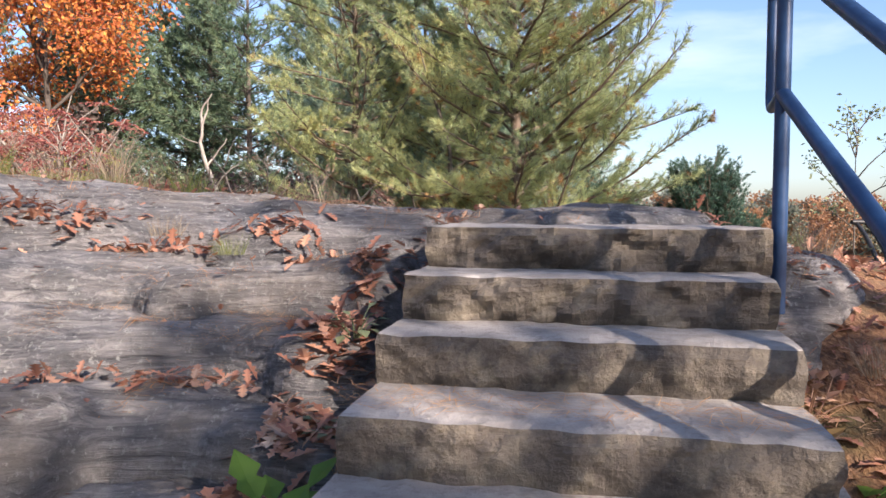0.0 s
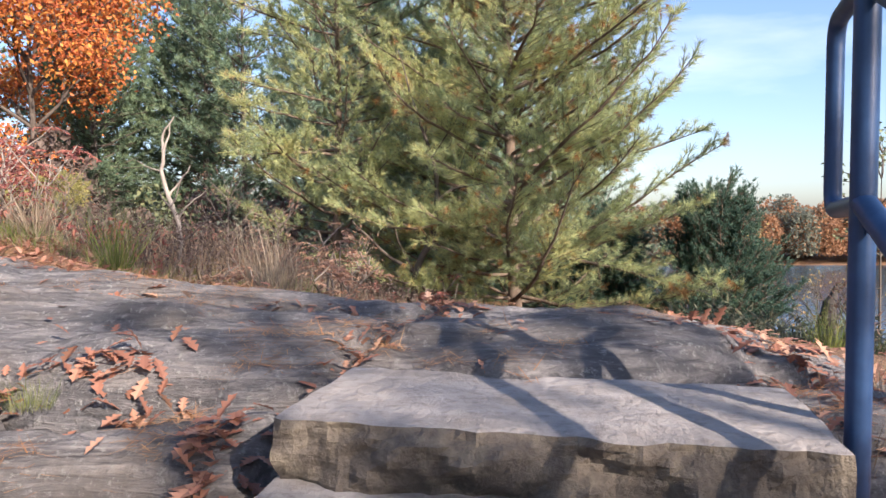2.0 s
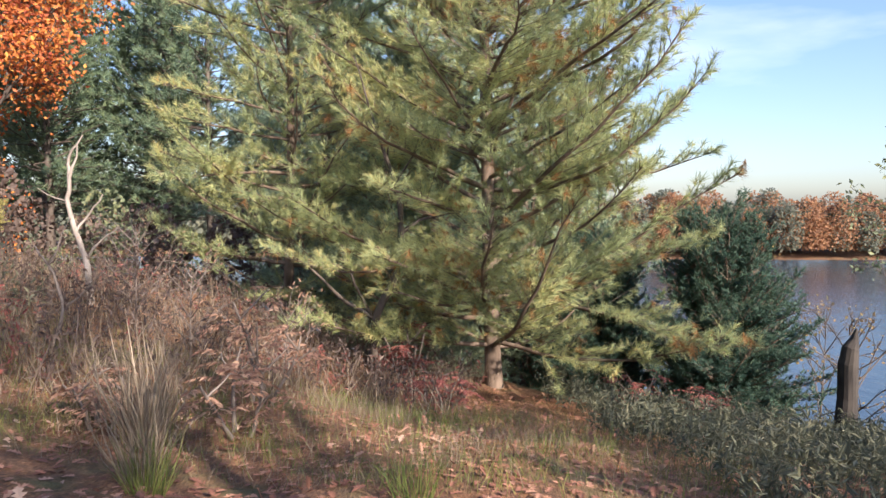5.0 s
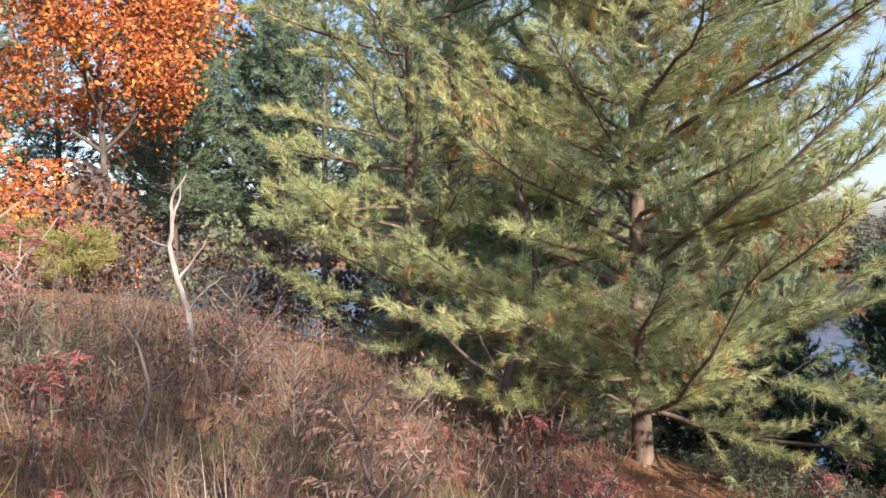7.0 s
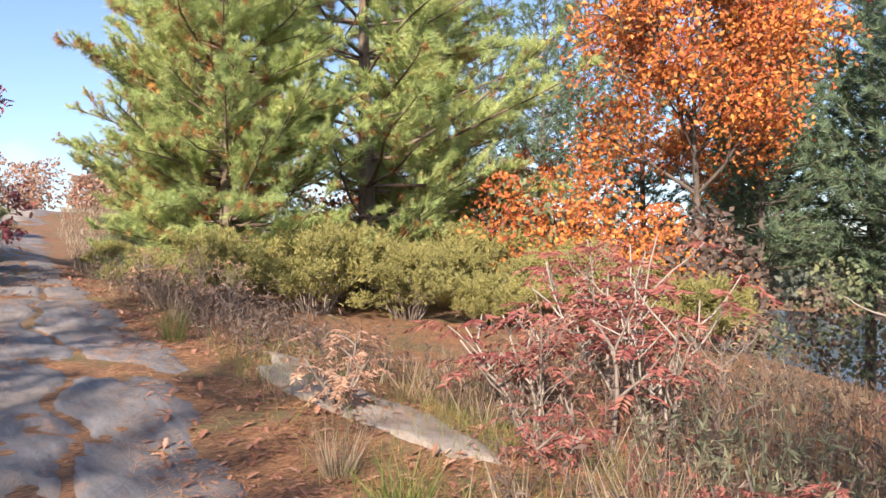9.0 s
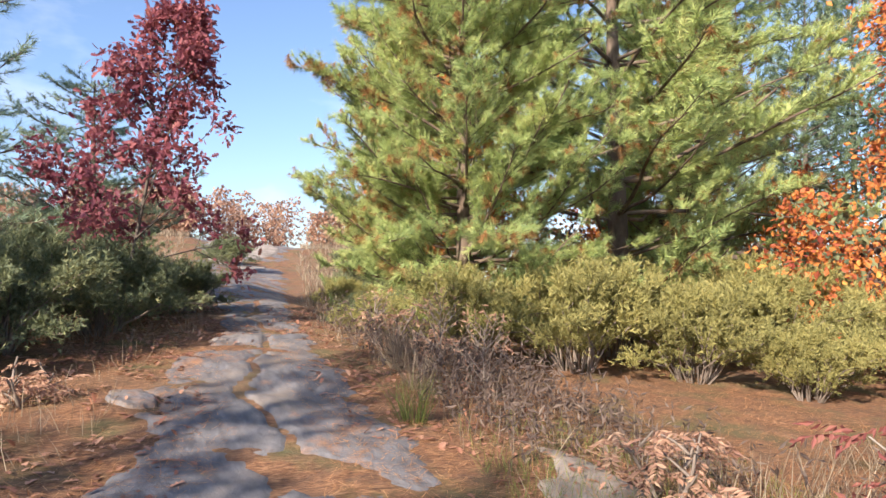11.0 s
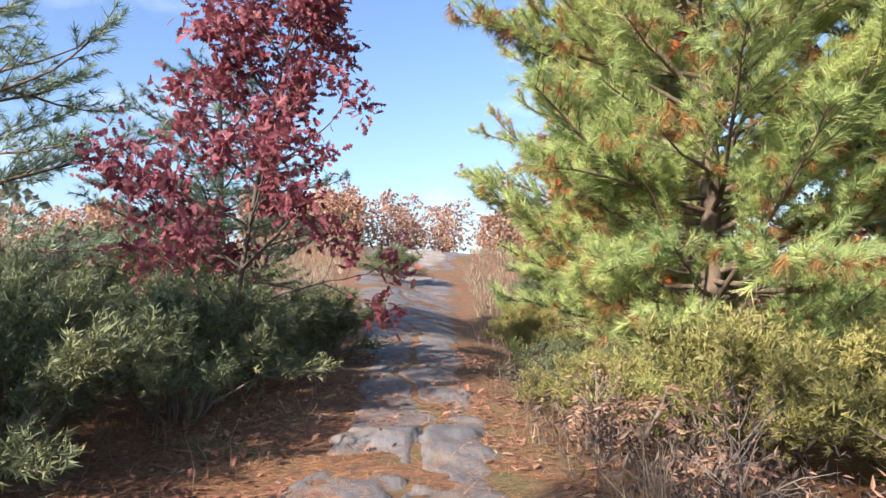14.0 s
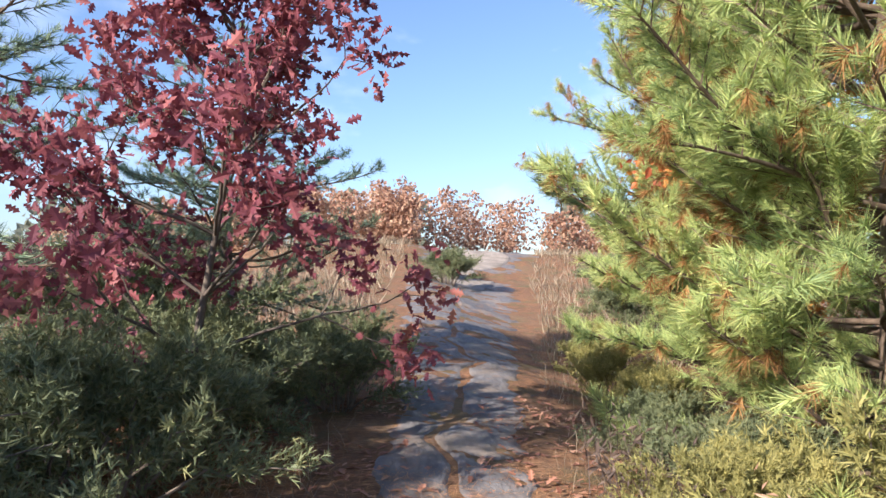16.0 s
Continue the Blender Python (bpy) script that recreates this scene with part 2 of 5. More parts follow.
m_lakeweed = leaf_mat("grey_green_weeds", [(0.1, (0.07, 0.08, 0.055)), (0.6, (0.16, 0.17, 0.11)), (1.0, (0.28, 0.26, 0.16))], 0.25)
# distant woods: the haze is mixed into these paler, flatter leaf colours
m_farorange = leaf_mat("hazed_autumn_foliage", [(0.1, (0.30, 0.17, 0.11)), (0.5, (0.40, 0.22, 0.12)), (1.0, (0.46, 0.28, 0.15))], 0.5)
m_fargreen = leaf_mat("hazed_green_foliage", [(0.1, (0.17, 0.19, 0.16)), (0.6, (0.22, 0.24, 0.18)), (1.0, (0.27, 0.26, 0.18))], 0.5)

# ---------------------------------------------------------------- mesh tools
RNG = np.random.default_rng(7)


def mesh_of(name, verts, faces, mat, smooth=False):
    verts, faces = np.asarray(verts, np.float32), np.asarray(faces, np.int32)
    me = bpy.data.meshes.new(name)
    n, k = faces.shape
    me.vertices.add(len(verts))
    me.vertices.foreach_set("co", verts.ravel())
    me.loops.add(n * k)
    me.loops.foreach_set("vertex_index", faces.ravel())
    me.polygons.add(n)
    me.polygons.foreach_set("loop_start", np.arange(0, n * k, k, dtype=np.int32))
    me.polygons.foreach_set("use_smooth", np.full(n, smooth))
    me.materials.append(mat)
    me.update(calc_edges=True)
    return me


def solid(name, verts, faces, mat, parent=None, label="", smooth=False):
    ob = new(name, mesh_of(name, verts, faces, mat, smooth))
    if parent is not None:
        ob.parent = parent
    if label:
        ob["label"] = label
    return ob


class Geo:
    """Collects pieces of faces with the same number of corners."""

    def __init__(self):
        self.v, self.f, self.n = [], [], 0

    def add(self, v, f):
        self.v.append(np.asarray(v, float))
        self.f.append(np.asarray(f, int) + self.n)
        self.n += len(v)

    def out(self):
        return np.concatenate(self.v), np.concatenate(self.f)


def tube(pts, radii, sides=6):
    pts = np.asarray(pts, float)
    n = len(pts)
    d = np.gradient(pts, axis=0)
    d /= np.linalg.norm(d, axis=1)[:, None] + 1e-9
    ref = np.where(np.abs(d[:, 2:3]) > 0.9, np.array([[1.0, 0, 0]]), np.array([[0, 0, 1.0]]))
    a = np.cross(d, ref)
    a /= np.linalg.norm(a, axis=1)[:, None] + 1e-9
    for i in range(1, n):
        a[i] = a[i - 1] - d[i] * np.dot(a[i - 1], d[i])
        a[i] /= np.linalg.norm(a[i]) + 1e-9
    c = np.cross(d, a)
    th = np.arange(sides) * 2 * math.pi / sides
    r = np.asarray(radii, float)[:, None, None]
    v = pts[:, None] + r * (np.cos(th)[None, :, None] * a[:, None] + np.sin(th)[None, :, None] * c[:, None])
    i, j = np.meshgrid(np.arange(n - 1), np.arange(sides), indexing="ij")
    j2 = (j + 1) % sides
    f = np.stack([i * sides + j, i * sides + j2, (i + 1) * sides + j2, (i + 1) * sides + j], -1).reshape(-1, 4)
    return v.reshape(-1, 3), f


def spread(template, faces, pos, aim, size, rng, flat=False):
    """Copies of a small template (its length along +x), at pos, turned to aim, scaled by size, rolled at random."""
    pos, aim = np.asarray(pos, float), np.asarray(aim, float)
    n = len(pos)
    x = aim / (np.linalg.norm(aim, axis=1)[:, None] + 1e-9)
    ref = np.tile([[0, 0, 1.0]], (n, 1)) if flat else rng.normal(size=(n, 3))
    y = np.cross(ref, x)
    y /= np.linalg.norm(y, axis=1)[:, None] + 1e-9
    z = np.cross(x, y)
    m = np.stack([x, y, z], 1) * np.asarray(size, float).reshape(-1, 1, 1)
    v = np.einsum("kj,njc->nkc", template, m) + pos[:, None]
    f = faces[None] + (np.arange(n) * len(template))[:, None, None]
    return v.reshape(-1, 3), f.reshape(-1, faces.shape[1])


def tuft(needles, length, width, open_angle, rng):
    """A brush of needles that fans out along +x."""
    v, f = [], []
    for i in range(needles):
        a, e = rng.uniform(0, 2 * math.pi), open_angle * math.sqrt(rng.uniform(0.02, 1))
        d = np.array([math.cos(e), math.sin(e) * math.cos(a), math.sin(e) * math.sin(a)])
        s = np.cross(d, rng.normal(size=3))
        s /= np.linalg.norm(s)
        L = length * rng.uniform(0.7, 1.1)
        o = np.array([rng.uniform(-0.35, 0.25) * length, 0, 0])
        v += [o - s * width / 2, o + s * width / 2, o + d * L + np.array([0, 0, -0.06 * L])]
        f.append([3 * i, 3 * i + 1, 3 * i + 2])
    return np.array(v), np.array(f)


def lobed_leaf(lobes=3, w=0.34):
    """An oak leaf of length 1 along +x, lobed and folded along its midrib."""
    half = [(0.0, 0.015)]
    for i in range(lobes):
        x0 = 0.15 + 0.75 * i / lobes
        half += [(x0, 0.10), (x0 + 0.17, w * (1.0 if i == lobes // 2 else 0.75))]
    half += [(0.88, 0.10), (1.0, 0.0)]
    v, f = [], []
    for x, y in half:
        v += [(x, y, 0.25 * y - 0.12 * x * x), (x, 0, -0.12 * x * x), (x, -y, 0.25 * y - 0.12 * x * x)]
    for i in range(len(half) - 1):
        a, c = 3 * i, 3 * i + 3
        f += [(a, a + 1, c + 1), (a, c + 1, c), (a + 1, a + 2, c + 2), (a + 1, c + 2, c + 1)]
    return np.array(v), np.array(f)


LEAF_FINE = lobed_leaf()
LEAF_PLAIN = (np.array([(0, 0, 0), (0.45, 0.3, 0.06), (1, 0, -0.1), (0.45, -0.3, 0.06), (0.5, 0, -0.02)]), np.array([(0, 4, 1), (1, 4, 2), (2, 4, 3), (3, 4, 0)]))
LEAF_NARROW = (np.array([(0, 0, 0), (0.4, 0.13, 0.03), (1, 0, -0.12), (0.4, -0.13, 0.03)]), np.array([(0, 2, 1), (0, 3, 2)]))
BLADE = (np.array([(0, 0.03, 0), (0, -0.03, 0), (0.5, 0.022, 0.03), (0.5, -0.022, 0.03), (1, 0, -0.1)]), np.array([(0, 1, 2), (1, 3, 2), (2, 3, 4)]))


def bent(rng, start, aim, length, n=7, lift=0.0, wander=0.12):
    """A branch line from start towards aim, that lifts (or droops) and wanders."""
    p, d = np.array(start, float), np.array(aim, float) / np.linalg.norm(aim)
    pts = [p.copy()]
    for i in range(n - 1):
        d = d + rng.normal(size=3) * wander + np.array([0, 0, lift / n])
        d /= np.linalg.norm(d)
        p = p + d * length / (n - 1)
        pts.append(p.copy())
    return np.array(pts)


def thing(name, x, y, z, label, category, group="", kind=""):
    e = new(name)
    e.location = (x, y, z)
    return tagged(e, label, category, group, kind)


# ---------------------------------------------------------------- the lie of the land
def ease(a, c, t):
    u = np.clip((t - a) / (c - a), 0, 1)
    return u * u * (3 - 2 * u)


def wobble(x, y, s, seed=0.0):
    return (np.sin(x * s + seed) * np.cos(y * s * 1.13 - 1.7 * seed) + 0.5 * np.sin(2.1 * x * s - 1.3 * y * s + 2.3 * seed)
            + 0.25 * np.sin(4.3 * x * s + 3.1 * y * s + seed) + 0.2 * np.cos(6.7 * y * s - 5.1 * x * s + seed)) / 1.6


LAKE = -6.0


def raw_land(x, y):
    x, y = np.asarray(x, float), np.asarray(y, float)
    top = np.interp(x, [-120, -60, -42, -36, -31, -18.7, -13, -10.3, -7, -5, -3, -0.5, 1.2, 2.5, 6, 12, 30], [1, 5.0, 5.35, 5.1, 4.0, 2.9, 2.5, 2.35, 2.0, 1.74, 1.58, 1.36, 1.30, 1.1, 0.7, 0.0, -3])
    near_steps = ease(-5.5, -2.5, x)
    start = 7.6 + (4.6 - 7.6) * ease(-4.0, -1.0, x)
    north = -0.30 * ease(start, start + 1.6, y) - 0.10 * ease(8, 12.5, y)
    shelf = 12.8 + 1.5 * ease(-3, -9, x) - 1.5 * ease(1, 5, x)
    north = north - (0.17 + 0.15 * ease(-4, 2, x)) * np.clip(y - shelf, 0, None) ** 1.12
    south = np.interp(y, [-30, -4, 0, 0.6, 2.0, 2.55, 3.05, 3.5, 4.3], [-9, -2.4, -1.30, -1.13, -0.72, -0.42, -0.22, -0.02, 0.0])
    soft_south = np.interp(y, [-40, -10, 0, 4], [-7, -2.2, -0.5, 0.0])
    z = top + north + near_steps * south + (1 - near_steps) * soft_south
    z = z - 0.92 * ease(5.2, 12.4, y) * ease(-3.2, 0.8, x)      # the bank falls away towards the lake
    far = np.hypot(x - 0, y + 5)
    z = np.maximum(z, LAKE - 1.5)
    shore = ease(112, 124, y) * 2.6
    z = z + shore + 6 * ease(150, 420, y)
    z = np.where((y < 10) & (far > 80), np.maximum(z, -4.5), z)
    return z


def land(x, y):
    x, y = np.asarray(x, float), np.asarray(y, float)
    z = (2 * raw_land(x, y) + raw_land(x + 0.25, y) + raw_land(x - 0.25, y) + raw_land(x, y + 0.25) + raw_land(x, y - 0.25)) / 6
    return z + 0.035 * wobble(x, y, 1.7, 0.4) + 0.012 * wobble(x, y, 6.1, 2.0)


def ground_at(x, y):
    return float(land(x, y))


def stretch_axis(lo, hi, step, far_lo, far_hi, grow=1.16):
    a = list(np.arange(lo, hi + step / 2, step))
    s, p = step, lo
    left, right = [], []
    while p > far_lo:
        s *= grow
        p -= s
        left.append(p)
    s, p = step, hi
    while p < far_hi:
        s *= grow
        p += s
        right.append(p)
    return np.array(left[::-1] + a + right)


def grid_mesh(xs, ys, fz):
    X, Y = np.meshgrid(xs, ys, indexing="ij")
    v = np.stack([X, Y, fz(X, Y)], -1).reshape(-1, 3)
    i, j = np.meshgrid(np.arange(len(xs) - 1), np.arange(len(ys) - 1), indexing="ij")
    k = i * len(ys) + j
    return v, np.stack([k, k + len(ys), k + len(ys) + 1, k + 1], -1).reshape(-1, 4)


def ground_form(X, Y):
    z = land(X, Y)
    under = ease(-0.3, -0.1, X) * (1 - ease(1.0, 1.2, X)) * ease(-0.6, -0.2, Y) * (1 - ease(2.9, 3.1, Y))
    rock = ease(-5.0, -4.2, X) * (1 - ease(1.2, 1.8, X)) * ease(0, 0.5, Y) * (1 - ease(4.0, 4.6, Y))
    return z - 0.25 * under - 0.22 * rock


tagged(solid("ground", *grid_mesh(stretch_axis(-16, 5, 0.09, -700, 700), stretch_axis(-1, 14, 0.09, -500, 900), ground_form), m_ground, smooth=True),
       "needle-strewn hillside soil with moss and grass", "ground", kind="structure")
tagged(solid("water", *grid_mesh(np.linspace(-500, 500, 9), np.linspace(12, 260, 9), lambda X, Y: X * 0 + LAKE), m_water),
       "calm lake water below the hill", "lake", kind="structure")


# ---------------------------------------------------------------- bedrock and steps
def step_left(y):
    return -0.065 + 0.215 * (y - 2.635)


def outcrop_form(X, Y):
    z = land(X, Y)
    lift = 0.05 + 0.03 * wobble(X, Y, 1.1, 5)
    yy = Y + 0.24 * wobble(X, Y * 0.3, 1.1, 1.0) + 0.05 * wobble(X, Y, 4.2, 3.0) + 0.09 * X
    h = land(X, yy) + lift

    def terrace(hh, k, shift, lo, flat):
        q = hh / k + shift
        fr = q - np.floor(q)
        u = np.clip((fr - lo) / (1 - lo), 0, 1)
        return (np.floor(q) + flat * np.minimum(fr / lo, 1) + (1 - flat) * np.sqrt(1 - (1 - u) ** 2) - shift) * k, fr

    shift = 0.4 * wobble(X, Y, 0.9, 3)
    led, fr = terrace(h + 0.05 * wobble(X * 1.2, Y * 0.5, 3.1, 4), 0.2, shift, 0.36, 0.05)
    slope_zone = 1 - ease(3.5, 3.9, Y)
    fine, fr2 = terrace(led + 0.012 * wobble(X * 0.6, Y, 5, 2), 0.05, 0.5 * wobble(X, Y, 1.7, 8), 0.4, 0.1)
    led = 0.6 * led + 0.4 * fine
    led = led - 0.13 * np.exp(-((fr - 0.33) / 0.07) ** 2) * ease(-0.7, 0.0, wobble(X, Y * 0.2, 1.9, 6))
    h = h * (1 - slope_zone) + led * slope_zone
    h = h + 0.03 * wobble(X * 0.45, Y * 2.6, 3.7, 1.1) + 0.014 * wobble(X * 0.5, Y * 2, 11, 0.3) + 0.005 * wobble(X * 0.6, Y * 2, 29, 1.3)
    # a leaf-filled seam that divides the ledges from the top slab
    seam_x = np.interp(Y, [2.4, 2.8, 3.3, 4.0, 4.3], [-0.22, -0.14, -0.02, 0.17, 0.25])
    seam = np.exp(-((X - seam_x) / 0.055) ** 2) * (1 - ease(4.1, 4.4, Y))
    seam2 = np.exp(-((Y - (4.12 - 0.13 * (X + 0.3))) / 0.05) ** 2) * (1 - ease(0.1, 0.3, X)) * ease(-1.5, -1.0, X)
    h = h - 0.11 * np.maximum(seam, seam2)
    # it dips under the soil round its edge, and under the steps
    edge = np.minimum.reduce([(X + 5.2) / 0.8, (2.1 + 0.25 * np.sin(2 * Y) - X) / 0.5, (5.05 + 0.25 * np.sin(1.7 * X) - 0.35 * np.clip(X, -1, 2) - Y) / 0.55, (Y + 0.5) / 0.6])
    h = h - 0.3 * (1 - ease(0, 1, edge))
    left = step_left(Y)
    steps = ease(left + 0.0, left + 0.08, X) * (1 - ease(2.9, 3.05, Y + 0.195 * X))
    h = h - 0.05 * np.exp(-((X - left + 0.17) / 0.12) ** 2) * (1 - ease(2.3, 2.8, Y)) - 0.6 * steps
    right = ease(1.08, 1.3, X) * (1 - ease(2.7, 3.2, Y))
    return h - 0.3 * right


tagged(solid("rock_outcrop", *grid_mesh(np.arange(-5.4, 2.5, 0.03), np.arange(-0.6, 5.6, 0.022), outcrop_form), m_rock, smooth=True),
       "grey lichened bedrock ledges beside stone steps", "rock", kind="structure")


def rock_slab(x, y, rx, ry, turn, thick, mat, seed, label):
    """A low flat rock that breaks through the soil, with an uneven outline and a rounded, broken rim."""
    rng = np.random.default_rng(seed)
    ph = rng.uniform(0, 6.3, 6)
    nr, na = 16, 56
    r = np.linspace(0, 1, nr) ** 0.8
    a = np.arange(na) * 2 * math.pi / na
    R, A = np.meshgrid(r, a, indexing="ij")
    out = 1 + 0.13 * np.sin(2 * A + ph[0]) + 0.10 * np.sin(3 * A + ph[1]) + 0.06 * np.sin(5 * A + ph[2]) + 0.05 * np.sign(np.sin(4 * A + ph[3])) * np.abs(np.sin(4 * A + ph[3])) + 0.03 * np.sin(11 * A + ph[4])
    c, s = math.cos(radians(turn)), math.sin(radians(turn))
    U, W = R * out * rx * np.cos(A), R * out * ry * np.sin(A)
    X, Y = x + c * U - s * W, y + s * U + c * W
    Z = land(X, Y) + thick * (1 - ease(0.86, 1.0, R) * 2.6) + 0.012 * wobble(X, Y, 4.1, ph[5]) + 0.006 * wobble(X, Y, 15, ph[0])
    v = np.stack([X, Y, Z], -1).reshape(-1, 3)
    i, j = np.meshgrid(np.arange(nr - 1), np.arange(na), indexing="ij")
    j2 = (j + 1) % na
    f = np.stack([i * na + j, (i + 1) * na + j, (i + 1) * na + j2, i * na + j2], -1).reshape(-1, 4)
    return tagged(solid("bedrock_slab", v, f, mat, smooth=True), label, "rock", group="rock slabs of the trail")


TRAIL_X = [-46, -36, -31, -25, -18.7, -15, -13, -11, -10, -8.1, -6.5, -4.5, -3.0]
TRAIL_Y = [11.6, 10.15, 9.2, 8.45, 7.7, 7.35, 7.08, 6.8, 6.5, 6.4, 6.0, 5.55, 4.9]
TRAIL_W = [2.6, 2.0, 1.7, 1.35, 0.9, 0.62, 0.52, 0.55, 0.8, 0.85, 0.9, 0.95, 0.95]


def trail_rock():
    """The worn bedrock of the trail: one sheet that rises through the litter in patches, with cracks and small ledges."""
    xs = np.concatenate([np.arange(-46, -20, 0.15), np.arange(-20, -2.4, 0.045)])
    ws = np.linspace(-1.25, 1.25, 49)
    X, W = np.meshgrid(xs, ws, indexing="ij")
    half = np.interp(X, TRAIL_X, TRAIL_W) * (1 + 0.16 * wobble(X, W, 1.3, 2))
    Y = np.interp(X, TRAIL_X, TRAIL_Y) + W * np.interp(X, TRAIL_X, TRAIL_W)
    side = np.abs(W) * np.interp(X, TRAIL_X, TRAIL_W) / half
    near = ease(-13.5, -10.5, X)
    cover = ease(0.0, 0.35, wobble(X * 0.8, Y * 1.5, 2.1, 4.4) + 0.35 * wobble(X, Y, 8.3, 1.2) + 0.2 * wobble(X, Y, 21, 0.2) - 0.5 + 0.2 * near)
    crack = np.exp(-((Y - np.interp(X, TRAIL_X, TRAIL_Y) - 0.02 - 0.22 * wobble(X, Y * 0.4, 1.3, 1)) / 0.024) ** 2)
    joint = np.exp(-((X + 0.35 * Y + 0.1 * wobble(X, Y, 3, 2) - np.round((X + 0.35 * Y) / 1.9) * 1.9) / 0.04) ** 2) * near * 0.12
    ledge = 0.045 * ease(-11.25, -11.33, X + 0.3 * (Y - 7)) - 0.05 * ease(-11.33, -11.9, X)
    Z = land(X, Y) + 0.014 + ledge + 0.012 * wobble(X, Y, 3.3, 1) + 0.005 * wobble(X, Y * 2, 11, 1) - 0.05 * np.maximum(crack, joint) - 0.03 * ease(0.4, 1.0, cover) - 0.10 * ease(0.75, 1.15, side + 0.1 * wobble(X, Y, 9, 3))
    v = np.stack([X, Y, Z], -1).reshape(-1, 3)
    i, j = np.meshgrid(np.arange(len(xs) - 1), np.arange(len(ws) - 1), indexing="ij")
    k = i * len(ws) + j
    return v, np.stack([k, k + len(ws), k + len(ws) + 1, k + 1], -1).reshape(-1, 4)


tagged(solid("trail_bedrock", *trail_rock(), m_trail, smooth=True), "worn blue-grey bedrock of the hill trail", "rock", kind="structure")
rock_slab(-6.1, 7.8, 1.6, 0.34, 180, 0.02, m_pale, 77, "pale tan bedrock slab sunlit among needles")
# sunlight on the hilltop trail, painted as two paler slabs
rock_slab(-30.2, 9.05, 2.6, 1.0, -10, 0.05, m_pale, 79, "trail-top bedrock with sunlight put into its pale colour")
rock_slab(-35.2, 10.0, 3.0, 1.4, -11, 0.05, m_pale, 80, "trail-top bedrock with sunlight put into its pale colour")
rock_slab(-9.0, 5.6, 0.3, 0.16, 20, 0.03, m_trail, 78, "small grey stone in the needle litter")

ACROSS, TOWARD = np.array([0.981, -0.195]), np.array([-0.195, -0.981])


def stone_step(x, y, z, width, depth, height, seed, rugged=1.0):
    """A rock-faced stone block; x, y, z is the left end of its front top edge."""
    rng = np.random.default_rng(seed)
    ph = rng.uniform(0, 6.3, 4)
    bm = bmesh.new()
    bmesh.ops.create_grid(bm, x_segments=1, y_segments=1, size=0.5)
    bm.clear()
    nx, nz, ny = 46, 10, 10
    prof = [(0.0, -height + height * k / nz) for k in range(nz)] + [(depth * (k / ny) ** 1.3, 0.0) for k in range(ny + 1)]
    rows = []
    for i in range(nx + 1):
        u = width * i / nx
        row = []
        for k, (d, h) in enumerate(prof):
            n1 = noise.noise(Vector((u * 6 + seed * 7, h * 9, d * 3)))
            n2 = noise.noise(Vector((u * 19 + seed * 3, h * 23, d * 11)))
            front = 1.0 if k < nz else max(0.0, 1 - d / 0.05)
            push = front * rugged * (0.030 * n1 + 0.017 * n2)
            if k < nz and k > 0:
                push += 0.018 * math.sin(math.pi * k / nz)
            drop = -0.012 * front * (0.4 + abs(n1)) * (1 if k >= nz - 1 else 0) + (0.004 * n2 + 0.006 * n1 if k >= nz else 0)
            end = 0.012 * noise.noise(Vector((h * 11, d * 7, seed + (0 if i < nx / 2 else 5)))) if i in (0, nx) else 0
            px = np.array([x, y]) + ACROSS * (u + end) + TOWARD * (push - d)
            row.append(bm.verts.new((px[0], px[1], z + h + drop)))
        rows.append(row)
    for i in range(nx):
        for k in range(len(prof) - 1):
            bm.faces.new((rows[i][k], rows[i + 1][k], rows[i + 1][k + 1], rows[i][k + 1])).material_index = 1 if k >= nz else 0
    for row, flip in ((rows[0], False), (rows[-1], True)):
        b = bm.verts.new((row[-1].co.x, row[-1].co.y, z - height))
        loop = [b] + row
        bm.faces.new(loop[::-1] if flip else loop)
    bmesh.ops.recalc_face_normals(bm, faces=bm.faces)
    me = bpy.data.meshes.new("stone_step")
    bm.to_mesh(me)
    bm.free()
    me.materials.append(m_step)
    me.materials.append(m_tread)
    return tagged(new("stone_step", me), "rock-faced tan stone step block", "step", group="steps up the ledge")


for i, (x, y, z, w) in enumerate([(-0.065, 2.635, 1.353, 1.15), (-0.13, 2.36, 1.205, 1.12), (-0.185, 2.09, 1.06, 1.125), (-0.245, 1.76, 0.915, 1.11), (-0.31, 1.47, 0.77, 1.17),
                                  (-0.42, 1.19, 0.625, 1.25), (-0.46, 0.91, 0.48, 1.25), (-0.52, 0.62, 0.335, 1.25), (-0.57, 0.34, 0.19, 1.25)]):
    stone_step(x, y, z, w, 0.52, 0.155, i + 1, 1.7 if i < 2 else 1.0)

# ---------------------------------------------------------------- the handrail
rail = thing("handrail", 1.17, 2.6, 1.1, "dark blue painted steel pipe handrail beside the steps", "handrail")


def pipe(name, pts, r=0.0262, label=""):
    v, f = tube(np.array(pts) - np.array([1.17, 2.6, 1.1]), [r] * len(pts), 14)
    return solid(name, v, f, m_blue, rail, label, smooth=True)


def run(p, q, n=6):
    return [tuple(np.array(p) + (np.array(q) - np.array(p)) * i / (n - 1)) for i in range(n)]


def corner(p, c, q, r=0.06, n=6):
    p, c, q = np.array(p), np.array(c), np.array(q)
    a, b = c + (p - c) / np.linalg.norm(p - c) * r, c + (q - c) / np.linalg.norm(q - c) * r
    return [tuple((1 - t) ** 2 * a + 2 * t * (1 - t) * c + t * t * b) for t in np.linspace(0, 1, n)]


